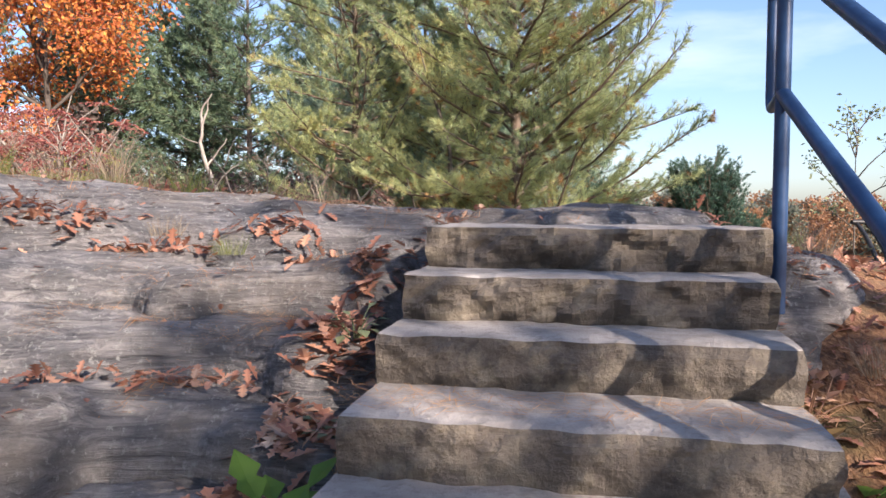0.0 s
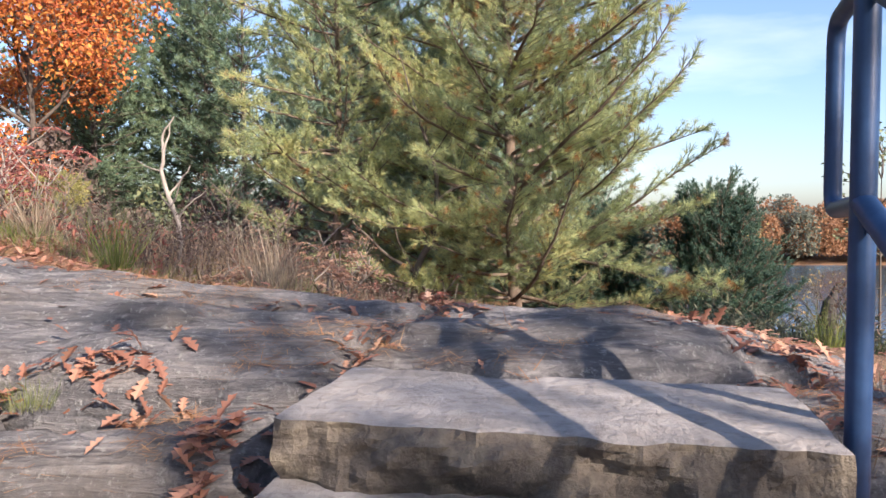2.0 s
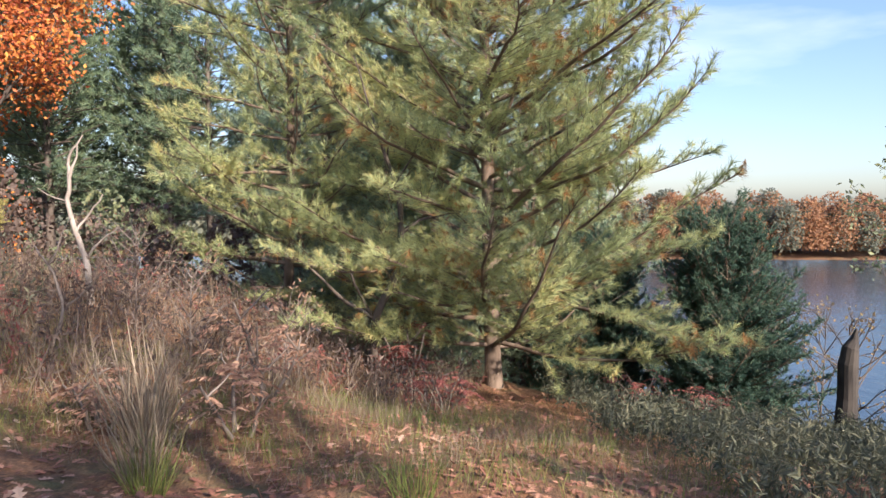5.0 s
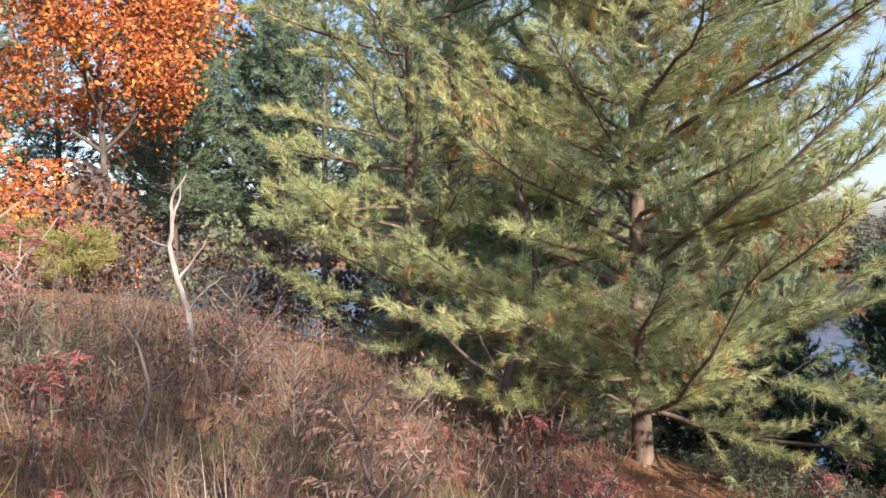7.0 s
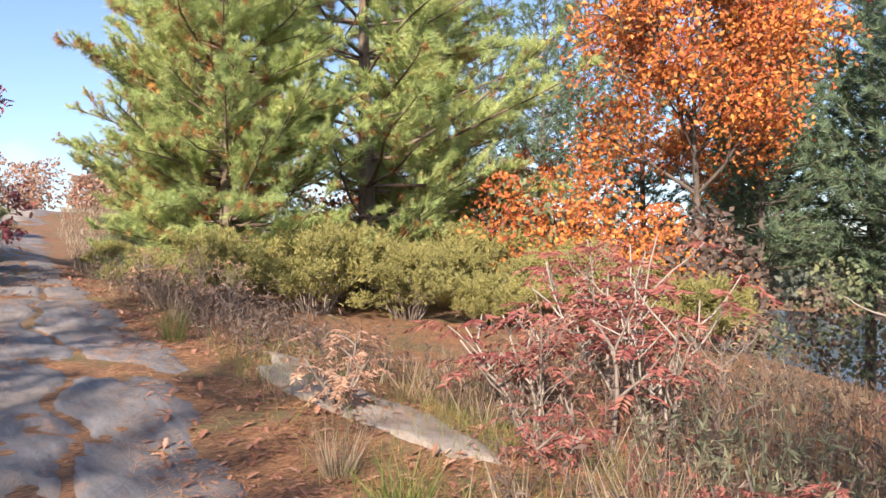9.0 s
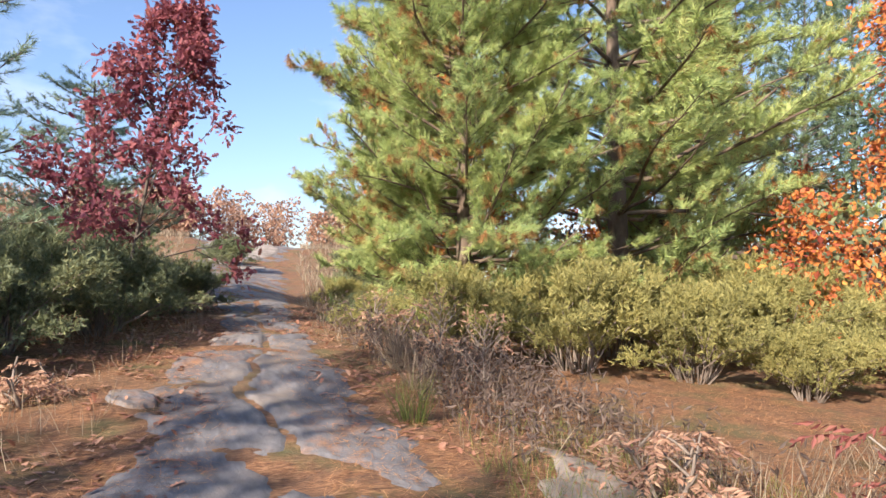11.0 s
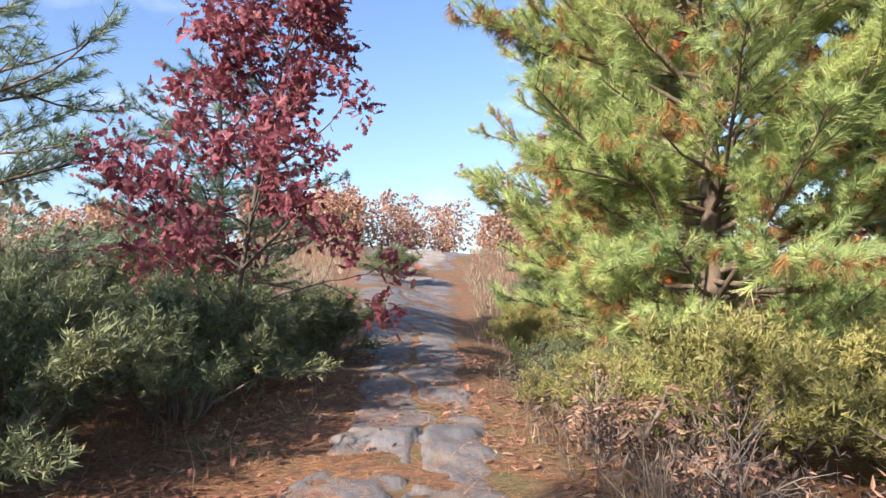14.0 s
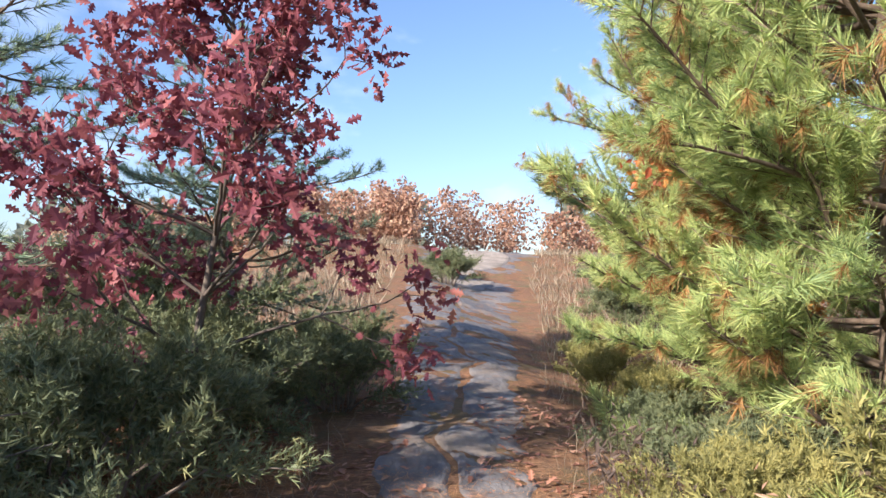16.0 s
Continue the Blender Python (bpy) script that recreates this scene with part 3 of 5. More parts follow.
down = np.array([-0.10, -0.995, -0.60])
P0, P1 = np.array([1.17, 2.6, 2.27]), np.array([1.17, 2.6, 1.815])
F0, F1 = (1.262, 2.91, 2.262), (1.262, 2.91, 1.80)
pipe("post", run((1.17, 2.6, 1.05), (1.17, 2.6, 2.275)))
pipe("lower_post", run((0.95, 0.38, -0.2), tuple(P0 + down * 2.23)))
pipe("top_rail", run(tuple(P0 + down * 2.3), tuple(P0)))
pipe("middle_rail", run(tuple(P1 + down * 2.3), tuple(P1)))
pipe("end_loop", [tuple(P0)] + corner(P0, F0, F1) + corner(F0, F1, P1) + [tuple(P1)], 0.021)


# ---------------------------------------------------------------- trees
def pine(name, x, y, height, first, reach, rise, seed, mat, label, bark=m_pinebark, trunk_r=0.13, whorl=0.42, per=5, needle=0.11, wide=0.007, count=22, gap=0.14, lean=(0, 0), skew=None, lift=0.5, brown=0.0, group="", twig=0.10, bare=0.2, taper=0.6, far=False, low=0.5, clump=None):
    """A pine: tapered trunk, whorled limbs that rise, twigs, and brushes of needles. skew(azimuth) scales the reach of the limbs."""
    rng = np.random.default_rng(seed)
    z0 = ground_at(x, y)
    e = thing(name, x, y, z0, label, "tree", group)
    n = 14
    t = np.linspace(0, 1, n)
    line = np.stack([lean[0] * t + 0.04 * np.sin(5 * t + seed), lean[1] * t + 0.04 * np.cos(4 * t + seed), height * t - 0.15], -1)
    rad = trunk_r * (1 - t) ** 0.8 + 0.012
    rad[0] *= 1.25
    solid("trunk", *tube(line, rad, 10), bark, e, smooth=True)
    wood, pos, aim = Geo(), [], []
    h = first
    while h < height - 0.2:
        u = (h - first) / (height - first)
        R = reach * (1 - u) ** taper * (0.75 + 0.25 * min(1, u * 6)) + 0.25
        at = np.array([np.interp(h, line[:, 2], line[:, k]) for k in range(3)])
        a0 = rng.uniform(0, 6.3)
        for k in range(per):
            az = a0 + k * 2 * math.pi / per + rng.uniform(-0.35, 0.35)
            L = R * rng.uniform(0.62, 1.08) * (skew(az) if skew else 1)
            if L < 0.15:
                continue
            el = radians(rise * (low + (1.4 - low) * u) + rng.uniform(-17, 15))
            d = np.array([math.cos(az) * math.cos(el), math.sin(az) * math.cos(el), math.sin(el)])
            br = bent(rng, at + np.array([0, 0, rng.uniform(-0.1, 0.1)]), d, L, 9, lift, 0.09)
            r0 = 0.010 + 0.008 * L
            if far:
                wood.add(*tube(br[::2], np.linspace(r0, 0.005, 5), 4))
            else:
                solid("limb", *tube(br, np.linspace(r0, 0.005, 9), 5), bark, e, smooth=True)
            seg = np.gradient(br, axis=0)
            seg /= np.linalg.norm(seg, axis=1)[:, None]
            m = max(3, int(L / twig))
            for q in range(m):
                s = bare + (1 - bare) * (q + rng.uniform(0, 1)) / m
                p = np.array([np.interp(s, np.linspace(0, 1, 9), br[:, c]) for c in range(3)])
                if clump is not None and s < 0.9 and wobble(p[0] + 0.6 * p[2], p[1] - 0.5 * p[2], 2.3, seed) + rng.uniform(-0.15, 0.15) < clump:
                    continue
                dd = seg[min(8, int(s * 8))]
                side = np.cross(dd, [0, 0, 1]) * (1 if q % 2 else -1)
                td = dd * rng.uniform(0.5, 1.0) + side * rng.uniform(0.5, 1.0) + np.array([0, 0, rng.uniform(-0.05, 0.4)])
                tl = (0.20 + 0.36 * L * (1 - s)) * rng.uniform(0.6, 1.15)
                tw = bent(rng, p, td, tl, 4, 0.3, 0.1)
                wood.add(*tube(tw[[0, 3]], [0.006, 0.003], 3))
                c = max(2, int(tl / gap))
                for w in range(c):
                    s2 = (w + 1) / c
                    pos.append([np.interp(s2, [0, 1 / 3, 2 / 3, 1], tw[:, k2]) for k2 in range(3)])
                    aim.append(tw[3] - tw[0] + rng.normal(size=3) * 0.35 * tl)
            pos.append(br[-1])
            aim.append(seg[-1])
        h += whorl * rng.uniform(0.75, 1.25)
    tagged(solid("twigwork", *wood.out(), bark, e), kind="stuff")
    pos, aim = np.array(pos), np.array(aim)
    dead = rng.uniform(size=len(pos)) < brown * (0.4 + 2.2 * ease(0.1, 0.5, wobble(pos[:, 0], pos[:, 1] + 0.5 * pos[:, 2], 2.0, seed + 1)))
    for part_name, keep, mt in (("crown", ~dead, mat), ("dead_needles", dead, m_brownneedle)):
        if keep.sum() == 0:
            continue
        g = Geo()
        pick = rng.integers(0, 4, keep.sum())
        for v in range(4):
            tv, tf = tuft(count, needle, wide, radians(58), rng)
            s = pick == v
            if s.sum():
                a = aim[keep][s] + (np.array([0, 0, -0.6]) if part_name == "dead_needles" else 0)
                g.add(*spread(tv, tf, pos[keep][s], a, rng.uniform(0.8, 1.25, s.sum()), rng))
        tagged(solid(part_name, *g.out(), mt, e, "hanging rusty brown needles" if part_name == "dead_needles" else ""), kind="stuff")
    return e


def broadleaf(name, x, y, height, spread_r, seed, mat, label, leaf=LEAF_FINE, leaf_len=0.12, leaves=9, forks=4, trunk_r=0.07, bark=m_bark, first=0.3, lean=(0, 0), levels=3, category="tree", rise=45, group="", around=2, fluff=0.75, cone=False):
    """A leafy tree or shrub: trunk, limbs that fork, leaves in loose sprays at the ends."""
    rng = np.random.default_rng(seed)
    e = thing(name, x, y, ground_at(x, y), label, category, group)
    t = np.linspace(0, 1, 9)
    line = np.stack([lean[0] * t + 0.05 * height * 0.2 * np.sin(4 * t + seed), lean[1] * t + 0.05 * height * 0.2 * np.cos(5 * t), height * 0.95 * t - 0.1], -1)
    solid("trunk", *tube(line, trunk_r * (1 - 0.9 * t), 8), bark, e, smooth=True)
    wood, ends = Geo(), []

    def fork(wood, p, d, L, r, lv):
        br = bent(rng, p, d, L, 5, 0.25, 0.13)
        if lv == levels - 1:
            solid("limb", *tube(br, np.linspace(r, r * 0.55, 5), 6), bark, e, smooth=True)
        else:
            wood.add(*tube(br, np.linspace(r, r * 0.55, 5), 4))
        if lv == 0:
            for s in (2, 3, 4):
                ends.append((br[s], br[s] - br[s - 1]))
            return
        for k in range(forks):
            s = rng.uniform(0.3, 1.0) if k else 1.0
            q = np.array([np.interp(s, np.linspace(0, 1, 5), br[:, c]) for c in range(3)])
            nd = (br[4] - br[0]) / L + rng.normal(size=3) * 0.55
            fork(wood, q, nd, L * rng.uniform(0.45, 0.65), r * 0.55, lv - 1)

    hh = np.arange(first, 0.98, 0.09)
    for i, u in enumerate(hh):
        at = np.array([np.interp(u, t, line[:, c]) for c in range(3)])
        for k in range(around):
            az = i * 2.4 + k * 2 * math.pi / around + rng.uniform(-0.5, 0.5)
            w = math.sin(math.pi * min(1, 0.12 + 0.88 * (u - first) / (1 - first)) ** 0.8)
            if cone:
                w = 1.25 * (1 - (u - first) / (1 - first)) ** 0.8 - 0.25
            el = radians(rise * (0.5 + u * 0.7))
            fork(wood, at, np.array([math.cos(az) * math.cos(el), math.sin(az) * math.cos(el), math.sin(el)]), spread_r * (0.30 + 0.55 * w), trunk_r * 0.42, levels - 1)
    tagged(solid("twigwork", *wood.out(), bark, e), kind="stuff")
    if leaves:
        P = np.repeat(np.array([q[0] for q in ends]), leaves, 0)
        D = np.repeat(np.array([q[1] for q in ends]), leaves, 0)
        D = D / (np.linalg.norm(D, axis=1)[:, None] + 1e-9)
        n = len(P)
        P = P + rng.normal(size=(n, 3)) * leaf_len * fluff
        D = D * 0.5 + rng.normal(size=(n, 3)) * 0.6 + np.array([0, 0, -0.25])
        solid("crown", *spread(leaf[0], leaf[1], P, D, leaf_len * rng.uniform(0.7, 1.2, n), rng), mat, e)["kind"] = "stuff"
    return e


def juniper(name, x, y, radius, tall, seed, mat, label, sprays=900, category="shrub", needle=0.045, group="", upright=0.5):
    """A spreading evergreen shrub: stems from the base, dense short sprays towards the outside."""
    rng = np.random.default_rng(seed)
    e = thing(name, x, y, ground_at(x, y), label, category, group)
    pos, aim = [], []
    stems = 36 if tall < 2 else 90
    for i in range(stems):
        az = i * 2.4 + rng.uniform(-0.3, 0.3)
        el = math.acos(rng.uniform(0.05, 1.0))
        L = rng.uniform(0.75, 1.08)
        L = L if tall < 2 else rng.uniform(0.8, 1.0)
        end = np.array([radius * math.cos(az) * math.cos(el) * L, radius * math.sin(az) * math.cos(el) * L, tall * (0.18 + 0.82 * math.sin(el)) * L])
        base = np.array([math.cos(az), math.sin(az), 0]) * radius * 0.12
        k = np.linspace(0, 1, 7)[:, None]
        br = base * (1 - k) + end * k + np.array([0, 0, 1]) * (tall * 0.12 * np.sin(k * math.pi)) + rng.normal(size=(7, 3)) * 0.03
        br[0] = base - np.array([0, 0, 0.06])
        solid("stem", *tube(br, np.linspace(0.012, 0.003, 7), 4), m_twig, e)
        for j in range(sprays // stems):
            s = 0.12 + 0.88 * rng.uniform() ** 0.6
            p = np.array([np.interp(s, np.linspace(0, 1, 7), br[:, c]) for c in range(3)])
            d = (end / np.linalg.norm(end)) * 0.8 + rng.normal(size=3) * 0.55 + np.array([0, 0, upright])
            d /= np.linalg.norm(d)
            tl = rng.uniform(0.10, 0.24)
            for q in (0.25, 0.5, 0.75, 1.0):
                pos.append(p + d * tl * q + rng.normal(size=3) * 0.02)
                aim.append(d + rng.normal(size=3) * 0.45)
    pos, aim = np.array(pos), np.array(aim)
    g = Geo()
    for v in range(3):
        tv, tf = tuft(7, needle, 0.010, radians(52), rng)
        g.add(*spread(tv, tf, pos[v::3], aim[v::3], rng.uniform(0.8, 1.4, len(pos[v::3])), rng))
    tagged(solid("foliage", *g.out(), mat, e), kind="stuff")
    return e


def pinnate(rng, geo, p, d, length, pairs=7, leaf=0.08, droop=0.5):
    """A feather-like compound leaf."""
    br = bent(rng, p, d, length, 5, -droop, 0.05)
    P, D = [], []
    for i in range(pairs):
        s = (i + 1) / pairs
        q = np.array([np.interp(s, np.linspace(0, 1, 5), br[:, c]) for c in range(3)])
        dd = br[4] - br[0]
        dd = dd / np.linalg.norm(dd)
        side = np.cross(dd, [0, 0, 1])
        side /= np.linalg.norm(side) + 1e-9
        for sg in (-1, 1):
            P.append(q)
            D.append(side * sg + dd * 0.5 + np.array([0, 0, -0.35]) + rng.normal(size=3) * 0.15)
    geo.add(*spread(LEAF_NARROW[0] * np.array([1, 1.25, 1]), LEAF_NARROW[1], np.array(P), np.array(D), leaf * rng.uniform(0.8, 1.1, len(P)), rng))
    return br


def sumac(name, x, y, tall, width, seed, mat, label, stems=7, leaves=5, leaf=0.085, bark=m_twig, length=0.36):
    rng = np.random.default_rng(seed)
    e = thing(name, x, y, ground_at(x, y), label, "shrub")
    fol = Geo()
    for i in range(stems):
        az = i * 2.4 + rng.uniform(-0.4, 0.4)
        out = rng.uniform(0.15, 0.6) * width / tall
        st = bent(rng, (0.06 * math.cos(az), 0.06 * math.sin(az), -0.06), (out * math.cos(az), out * math.sin(az), 1), tall * rng.uniform(0.6, 1.0), 7, 0.1, 0.13)
        stem = solid("stem", *tube(st, np.linspace(0.017, 0.007, 7), 6), bark, e, smooth=True)
        for k in range(3):
            s = rng.integers(2, 6)
            br = bent(rng, st[s], (math.cos(az + k * 2.1), math.sin(az + k * 2.1), 0.9), tall * rng.uniform(0.2, 0.4), 5, 0.2, 0.12)
            solid("branch", *tube(br, np.linspace(0.010, 0.005, 5), 5), bark, stem, smooth=True)
            for q in range(leaves):
                a = rng.uniform(0, 6.3)
                pinnate(rng, fol, br[4] - np.array([0, 0, 0.03 * q]), (math.cos(a), math.sin(a), rng.uniform(-0.1, 0.7)), length * rng.uniform(0.7, 1.1), 8, leaf, 0.9)
    if fol.n:
        tagged(solid("foliage", *fol.out(), mat, e), kind="stuff")
    return e


# the big white pine beyond the ledge: long limbs that rise towards the lake
pine("white_pine", 1.25, 12.45, 9.6, 0.6, 4.0, 32, 11, m_wpine, "white pine with rising limbs and yellowing needles", trunk_r=0.10, whorl=0.33, per=6, gap=0.11, count=36, needle=0.13, wide=0.0055, twig=0.08, taper=0.5, lean=(-0.5, 0),
     skew=lambda az: 0.96 + 0.06 * math.cos(az) - 0.08 * math.sin(az), brown=0.08, bare=0.15, low=0.15, clump=-0.4)
pine("young_white_pine", -1.8, 13.6, 7.0, 0.2, 2.6, 22, 18, m_wpine, "soft young white pine beside the larger one", trunk_r=0.07, whorl=0.36, per=5, gap=0.12, count=26, needle=0.13, wide=0.008, twig=0.10, taper=0.5, low=0.1, clump=-0.4)
pine("young_white_pine", -0.3, 14.4, 5.0, 0.1, 2.2, 18, 19, m_bpine, "low shaded young pine with limbs to the ground", trunk_r=0.06, whorl=0.3, per=6, gap=0.12, count=24, needle=0.13, wide=0.009, twig=0.10, taper=0.5, low=0.0)
# the two pines at the trail
pine("trail_pine", -12.9, 9.75, 7.4, 0.35, 2.6, 15, 12, m_gpine, "bushy young white pine with yellow-green needles", trunk_r=0.10, whorl=0.26, per=7, gap=0.09, count=50, needle=0.125, wide=0.0048, brown=0.13, taper=0.42, twig=0.065, clump=-0.24, low=0.2)
trail_pine = bpy.data.objects["trail_pine"]
copy_thing(trail_pine, pose(-18.2, 11.3, ground_at(-18.2, 11.3), 0, 0, 130) @ Matrix.Diagonal((1, 1, 1.05, 1)))
copy_thing(trail_pine, pose(-16.8, 16.8, ground_at(-16.8, 16.8), 0, 0, 250) @ Matrix.Diagonal((1.15, 1.15, 1.2, 1)))
pine("spreading_pine", -14.6, 13.6, 9.0, 0.7, 5.2, 8, 13, m_gpine, "old white pine with long level limbs", trunk_r=0.20, whorl=0.72, per=6, gap=0.11, count=30, needle=0.16, wide=0.0095, lift=0.3, brown=0.08, twig=0.09, taper=0.42, clump=-0.05, bare=0.3)
pine("shaded_pine", -14.2, 2.7, 5.8, 0.8, 2.6, 10, 14, m_bpine, "blue-green shaded pine beside the trail", clump=-0.6, group="shaded pines", trunk_r=0.10, whorl=0.45, per=6, count=26, needle=0.13, wide=0.008, lift=0.3, twig=0.10)
copy_thing(bpy.data.objects["shaded_pine"], pose(-16.6, 5.0, ground_at(-16.6, 5.0), 0, 0, 140) @ Matrix.Diagonal((0.75, 0.75, 0.62, 1)))
# dark pines down the slope and bluish ones behind
dark = pine("dark_pine", -10.6, 32.5, 16.5, 4.2, 3.3, 14, 15, m_dpine, "tall dark pine with a bare lower trunk", trunk_r=0.16, whorl=0.55, per=6, needle=0.30, wide=0.032, count=16, gap=0.25, taper=0.45, group="pines down the slope", far=True, bark=m_bark, twig=0.36)
for x, y, s, r in ((-8.4, 30.5, 0.95, 80), (-12.6, 35.0, 1.05, 200), (-6.4, 33.0, 0.85, 300), (-14.8, 31.0, 1.0, 130), (-17.5, 36.0, 1.15, 20), (-22.0, 34.0, 1.1, 160), (-27.0, 36.0, 1.2, 40),
                   (-4.0, 36.0, 1.0, 10), (-19.8, 40.0, 1.2, 90), (-7.4, 39.0, 1.15, 190), (-13.6, 38.0, 1.25, 220), (-16.0, 33.5, 1.1, 280), (-24.5, 30.0, 1.0, 5), (-30.0, 32.0, 1.1, 100)):
    copy_thing(dark, pose(x, y, ground_at(x, y), 0, 0, r) @ Matrix.Diagonal((s, s, s, 1)))
blue = pine("blue_green_pine", -2.4, 21.0, 12.5, 1.0, 3.3, 20, 16, m_bpine, "soft blue-green white pine", trunk_r=0.13, whorl=0.5, per=5, needle=0.22, wide=0.022, count=13, gap=0.20, group="soft pines behind the clearing", far=True, twig=0.22)
for x, y, s, r in ((1.2, 24.0, 1.1, 70), (-2.8, 25.6, 1.1, 160), (3.4, 18.5, 0.7, 220), (0.3, 17.6, 0.75, 300), (-1.6, 16.4, 0.55, 120), (-3.4, 29.0, 1.2, 30), (2.2, 16.6, 0.5, 40), (1.8, 33.0, 1.3, 200), (-1.0, 27.0, 1.25, 240), (-0.5, 33.0, 1.4, 90), (3.0, 28.0, 1.2, 310), (-4.2, 34.0, 1.3, 150), (2.6, 21.5, 0.95, 130)):
    copy_thing(blue, pose(x, y, ground_at(x, y), 0, 0, r) @ Matrix.Diagonal((s, s, s, 1)))
# unseen pines around the steps, added to shade the ledge, bank and trail
shade = pine("shade_pine", 3.6, -6.2, 13.0, 2.6, 3.0, 15, 17, m_dpine, "unseen pine added to cast shade", trunk_r=0.15, whorl=0.7, per=5, needle=0.26, wide=0.03, count=11, gap=0.22, group="pines below the steps", far=True, twig=0.26)
for x, y, s, r in ((0.6, -7.4, 0.92, 100), (6.8, -5.0, 0.8, 200), (-2.6, -6.2, 0.68, 40), (-6.8, -1.6, 0.58, 310), (-3.2, -0.8, 0.72, 60), (7.8, -0.6, 0.66, 220), (6.9, 2.4, 0.74, 15), (9.8, 3.2, 0.7, 265), (-12.4, 0.0, 0.42, 10), (4.1, -3.8, 0.52, 150)):
    copy_thing(shade, pose(x, y, ground_at(x, y), 0, 0, r) @ Matrix.Diagonal((s, s, s, 1)))

# unseen pine, added so that its high crown shades the bank weeds
pine("bank_shade_pine", 4.7, -0.6, 10.2, 6.0, 2.7, 12, 20, m_dpine, "unseen pine with a high crown, added to shade the bank", trunk_r=0.14, whorl=0.6, per=5, needle=0.26, wide=0.03, count=11, gap=0.22, far=True, twig=0.24)

broadleaf("orange_oak", -13.4, 24.6, 12.4, 3.9, 21, m_orange, "tall oak in bright orange autumn leaf", leaf=LEAF_PLAIN, leaf_len=0.17, leaves=18, forks=5, trunk_r=0.16, first=0.42, levels=3, around=3, fluff=2.0)
broadleaf("red_oak", -12.95, 5.4, 4.1, 0.98, 22, m_red, "young oak in dark red autumn leaf", leaf=LEAF_FINE, leaf_len=0.095, leaves=8, forks=3, trunk_r=0.03, first=0.2, levels=3, around=3, fluff=0.8, cone=True, rise=38, lean=(0, 0.8))
rust = broadleaf("rusty_oak_sapling", -16.5, 11.0, 4.4, 1.5, 24, m_orange, "rusty orange young oak behind the pine", leaf=LEAF_PLAIN, leaf_len=0.13, leaves=12, forks=3, trunk_r=0.04, first=0.12, group="rusty oaks")
for x, y, s, r in ((-15.5, 19.0, 0.9, 190), (-19.5, 18.5, 1.1, 280)):
    copy_thing(rust, pose(x, y, ground_at(x, y), 0, 0, r) @ Matrix.Diagonal((s, s, s, 1)))

broadleaf("leafy_sapling", 7.6, 13.9, 5.2, 0.9, 27, m_juniper, "slender sapling with small dark green leaves", leaf=LEAF_PLAIN, leaf_len=0.09, leaves=5, forks=3, trunk_r=0.035, first=0.6, levels=2)

# cedar by the water and junipers along the trail
pine("cedar", 4.8, 13.9, 3.5, 0.12, 1.6, 28, 31, m_cedar, "dark dense cedar beside the lake slope", group="cedars", trunk_r=0.08, whorl=0.14, per=10, needle=0.09, wide=0.012, count=16, gap=0.09, twig=0.08, bare=0.1, taper=0.55, far=True)
copy_thing(bpy.data.objects["cedar"], pose(3.15, 15.4, ground_at(3.15, 15.4), 0, 0, 100) @ Matrix.Diagonal((1, 1, 0.95, 1)))
jun = juniper("juniper", -10.9, 4.5, 1.25, 1.0, 32, m_juniper, "low spreading dark green juniper", sprays=1500, group="junipers beside the trail", needle=0.055)
for x, y, s, r in ((-9.9, 3.7, 0.95, 50), (-12.1, 5.3, 0.9, 120), (-12.2, 3.9, 1.1, 200), (-13.4, 5.4, 0.85, 260), (-9.2, 2.8, 1.0, 310), (-14.6, 6.3, 0.7, 20), (-12.6, 8.75, 0.6, 90), (-10.9, 2.9, 1.15, 170), (-14.9, 4.6, 1.2, 240), (-13.6, 8.6, 0.5, 0), (-13.8, 5.35, 0.85, 75)):
    copy_thing(jun, pose(x, y, ground_at(x, y), 0, 0, r) @ Matrix.Diagonal((s, s, s, 1)))
yjun = juniper("yellowed_juniper", -11.3, 9.0, 1.2, 0.95, 33, m_yjuniper, "sunlit yellowing juniper beside the trail", sprays=1500, group="yellowed junipers", needle=0.055)
for x, y, s, r in ((-10.7, 10.2, 1.1, 70), (-10.2, 11.4, 1.0, 140), (-10.6, 12.9, 1.1, 210), (-9.2, 12.0, 0.7, 300), (-8.9, 13.7, 1.0, 30), (-11.6, 11.3, 1.2, 250), (-12.0, 14.2, 1.3, 330), (-7.8, 12.8, 0.85, 110), (-9.8, 14.9, 1.2, 180), (-7.0, 13.9, 0.9, 60), (-14.7, 8.95, 0.55, 95), (-15.8, 8.9, 0.5, 215), (-11.9, 8.25, 0.5, 15), (-17.2, 9.3, 0.6, 320)):
    copy_thing(yjun, pose(x, y, ground_at(x, y), 0, 0, r) @ Matrix.Diagonal((s, s, s, 1)))

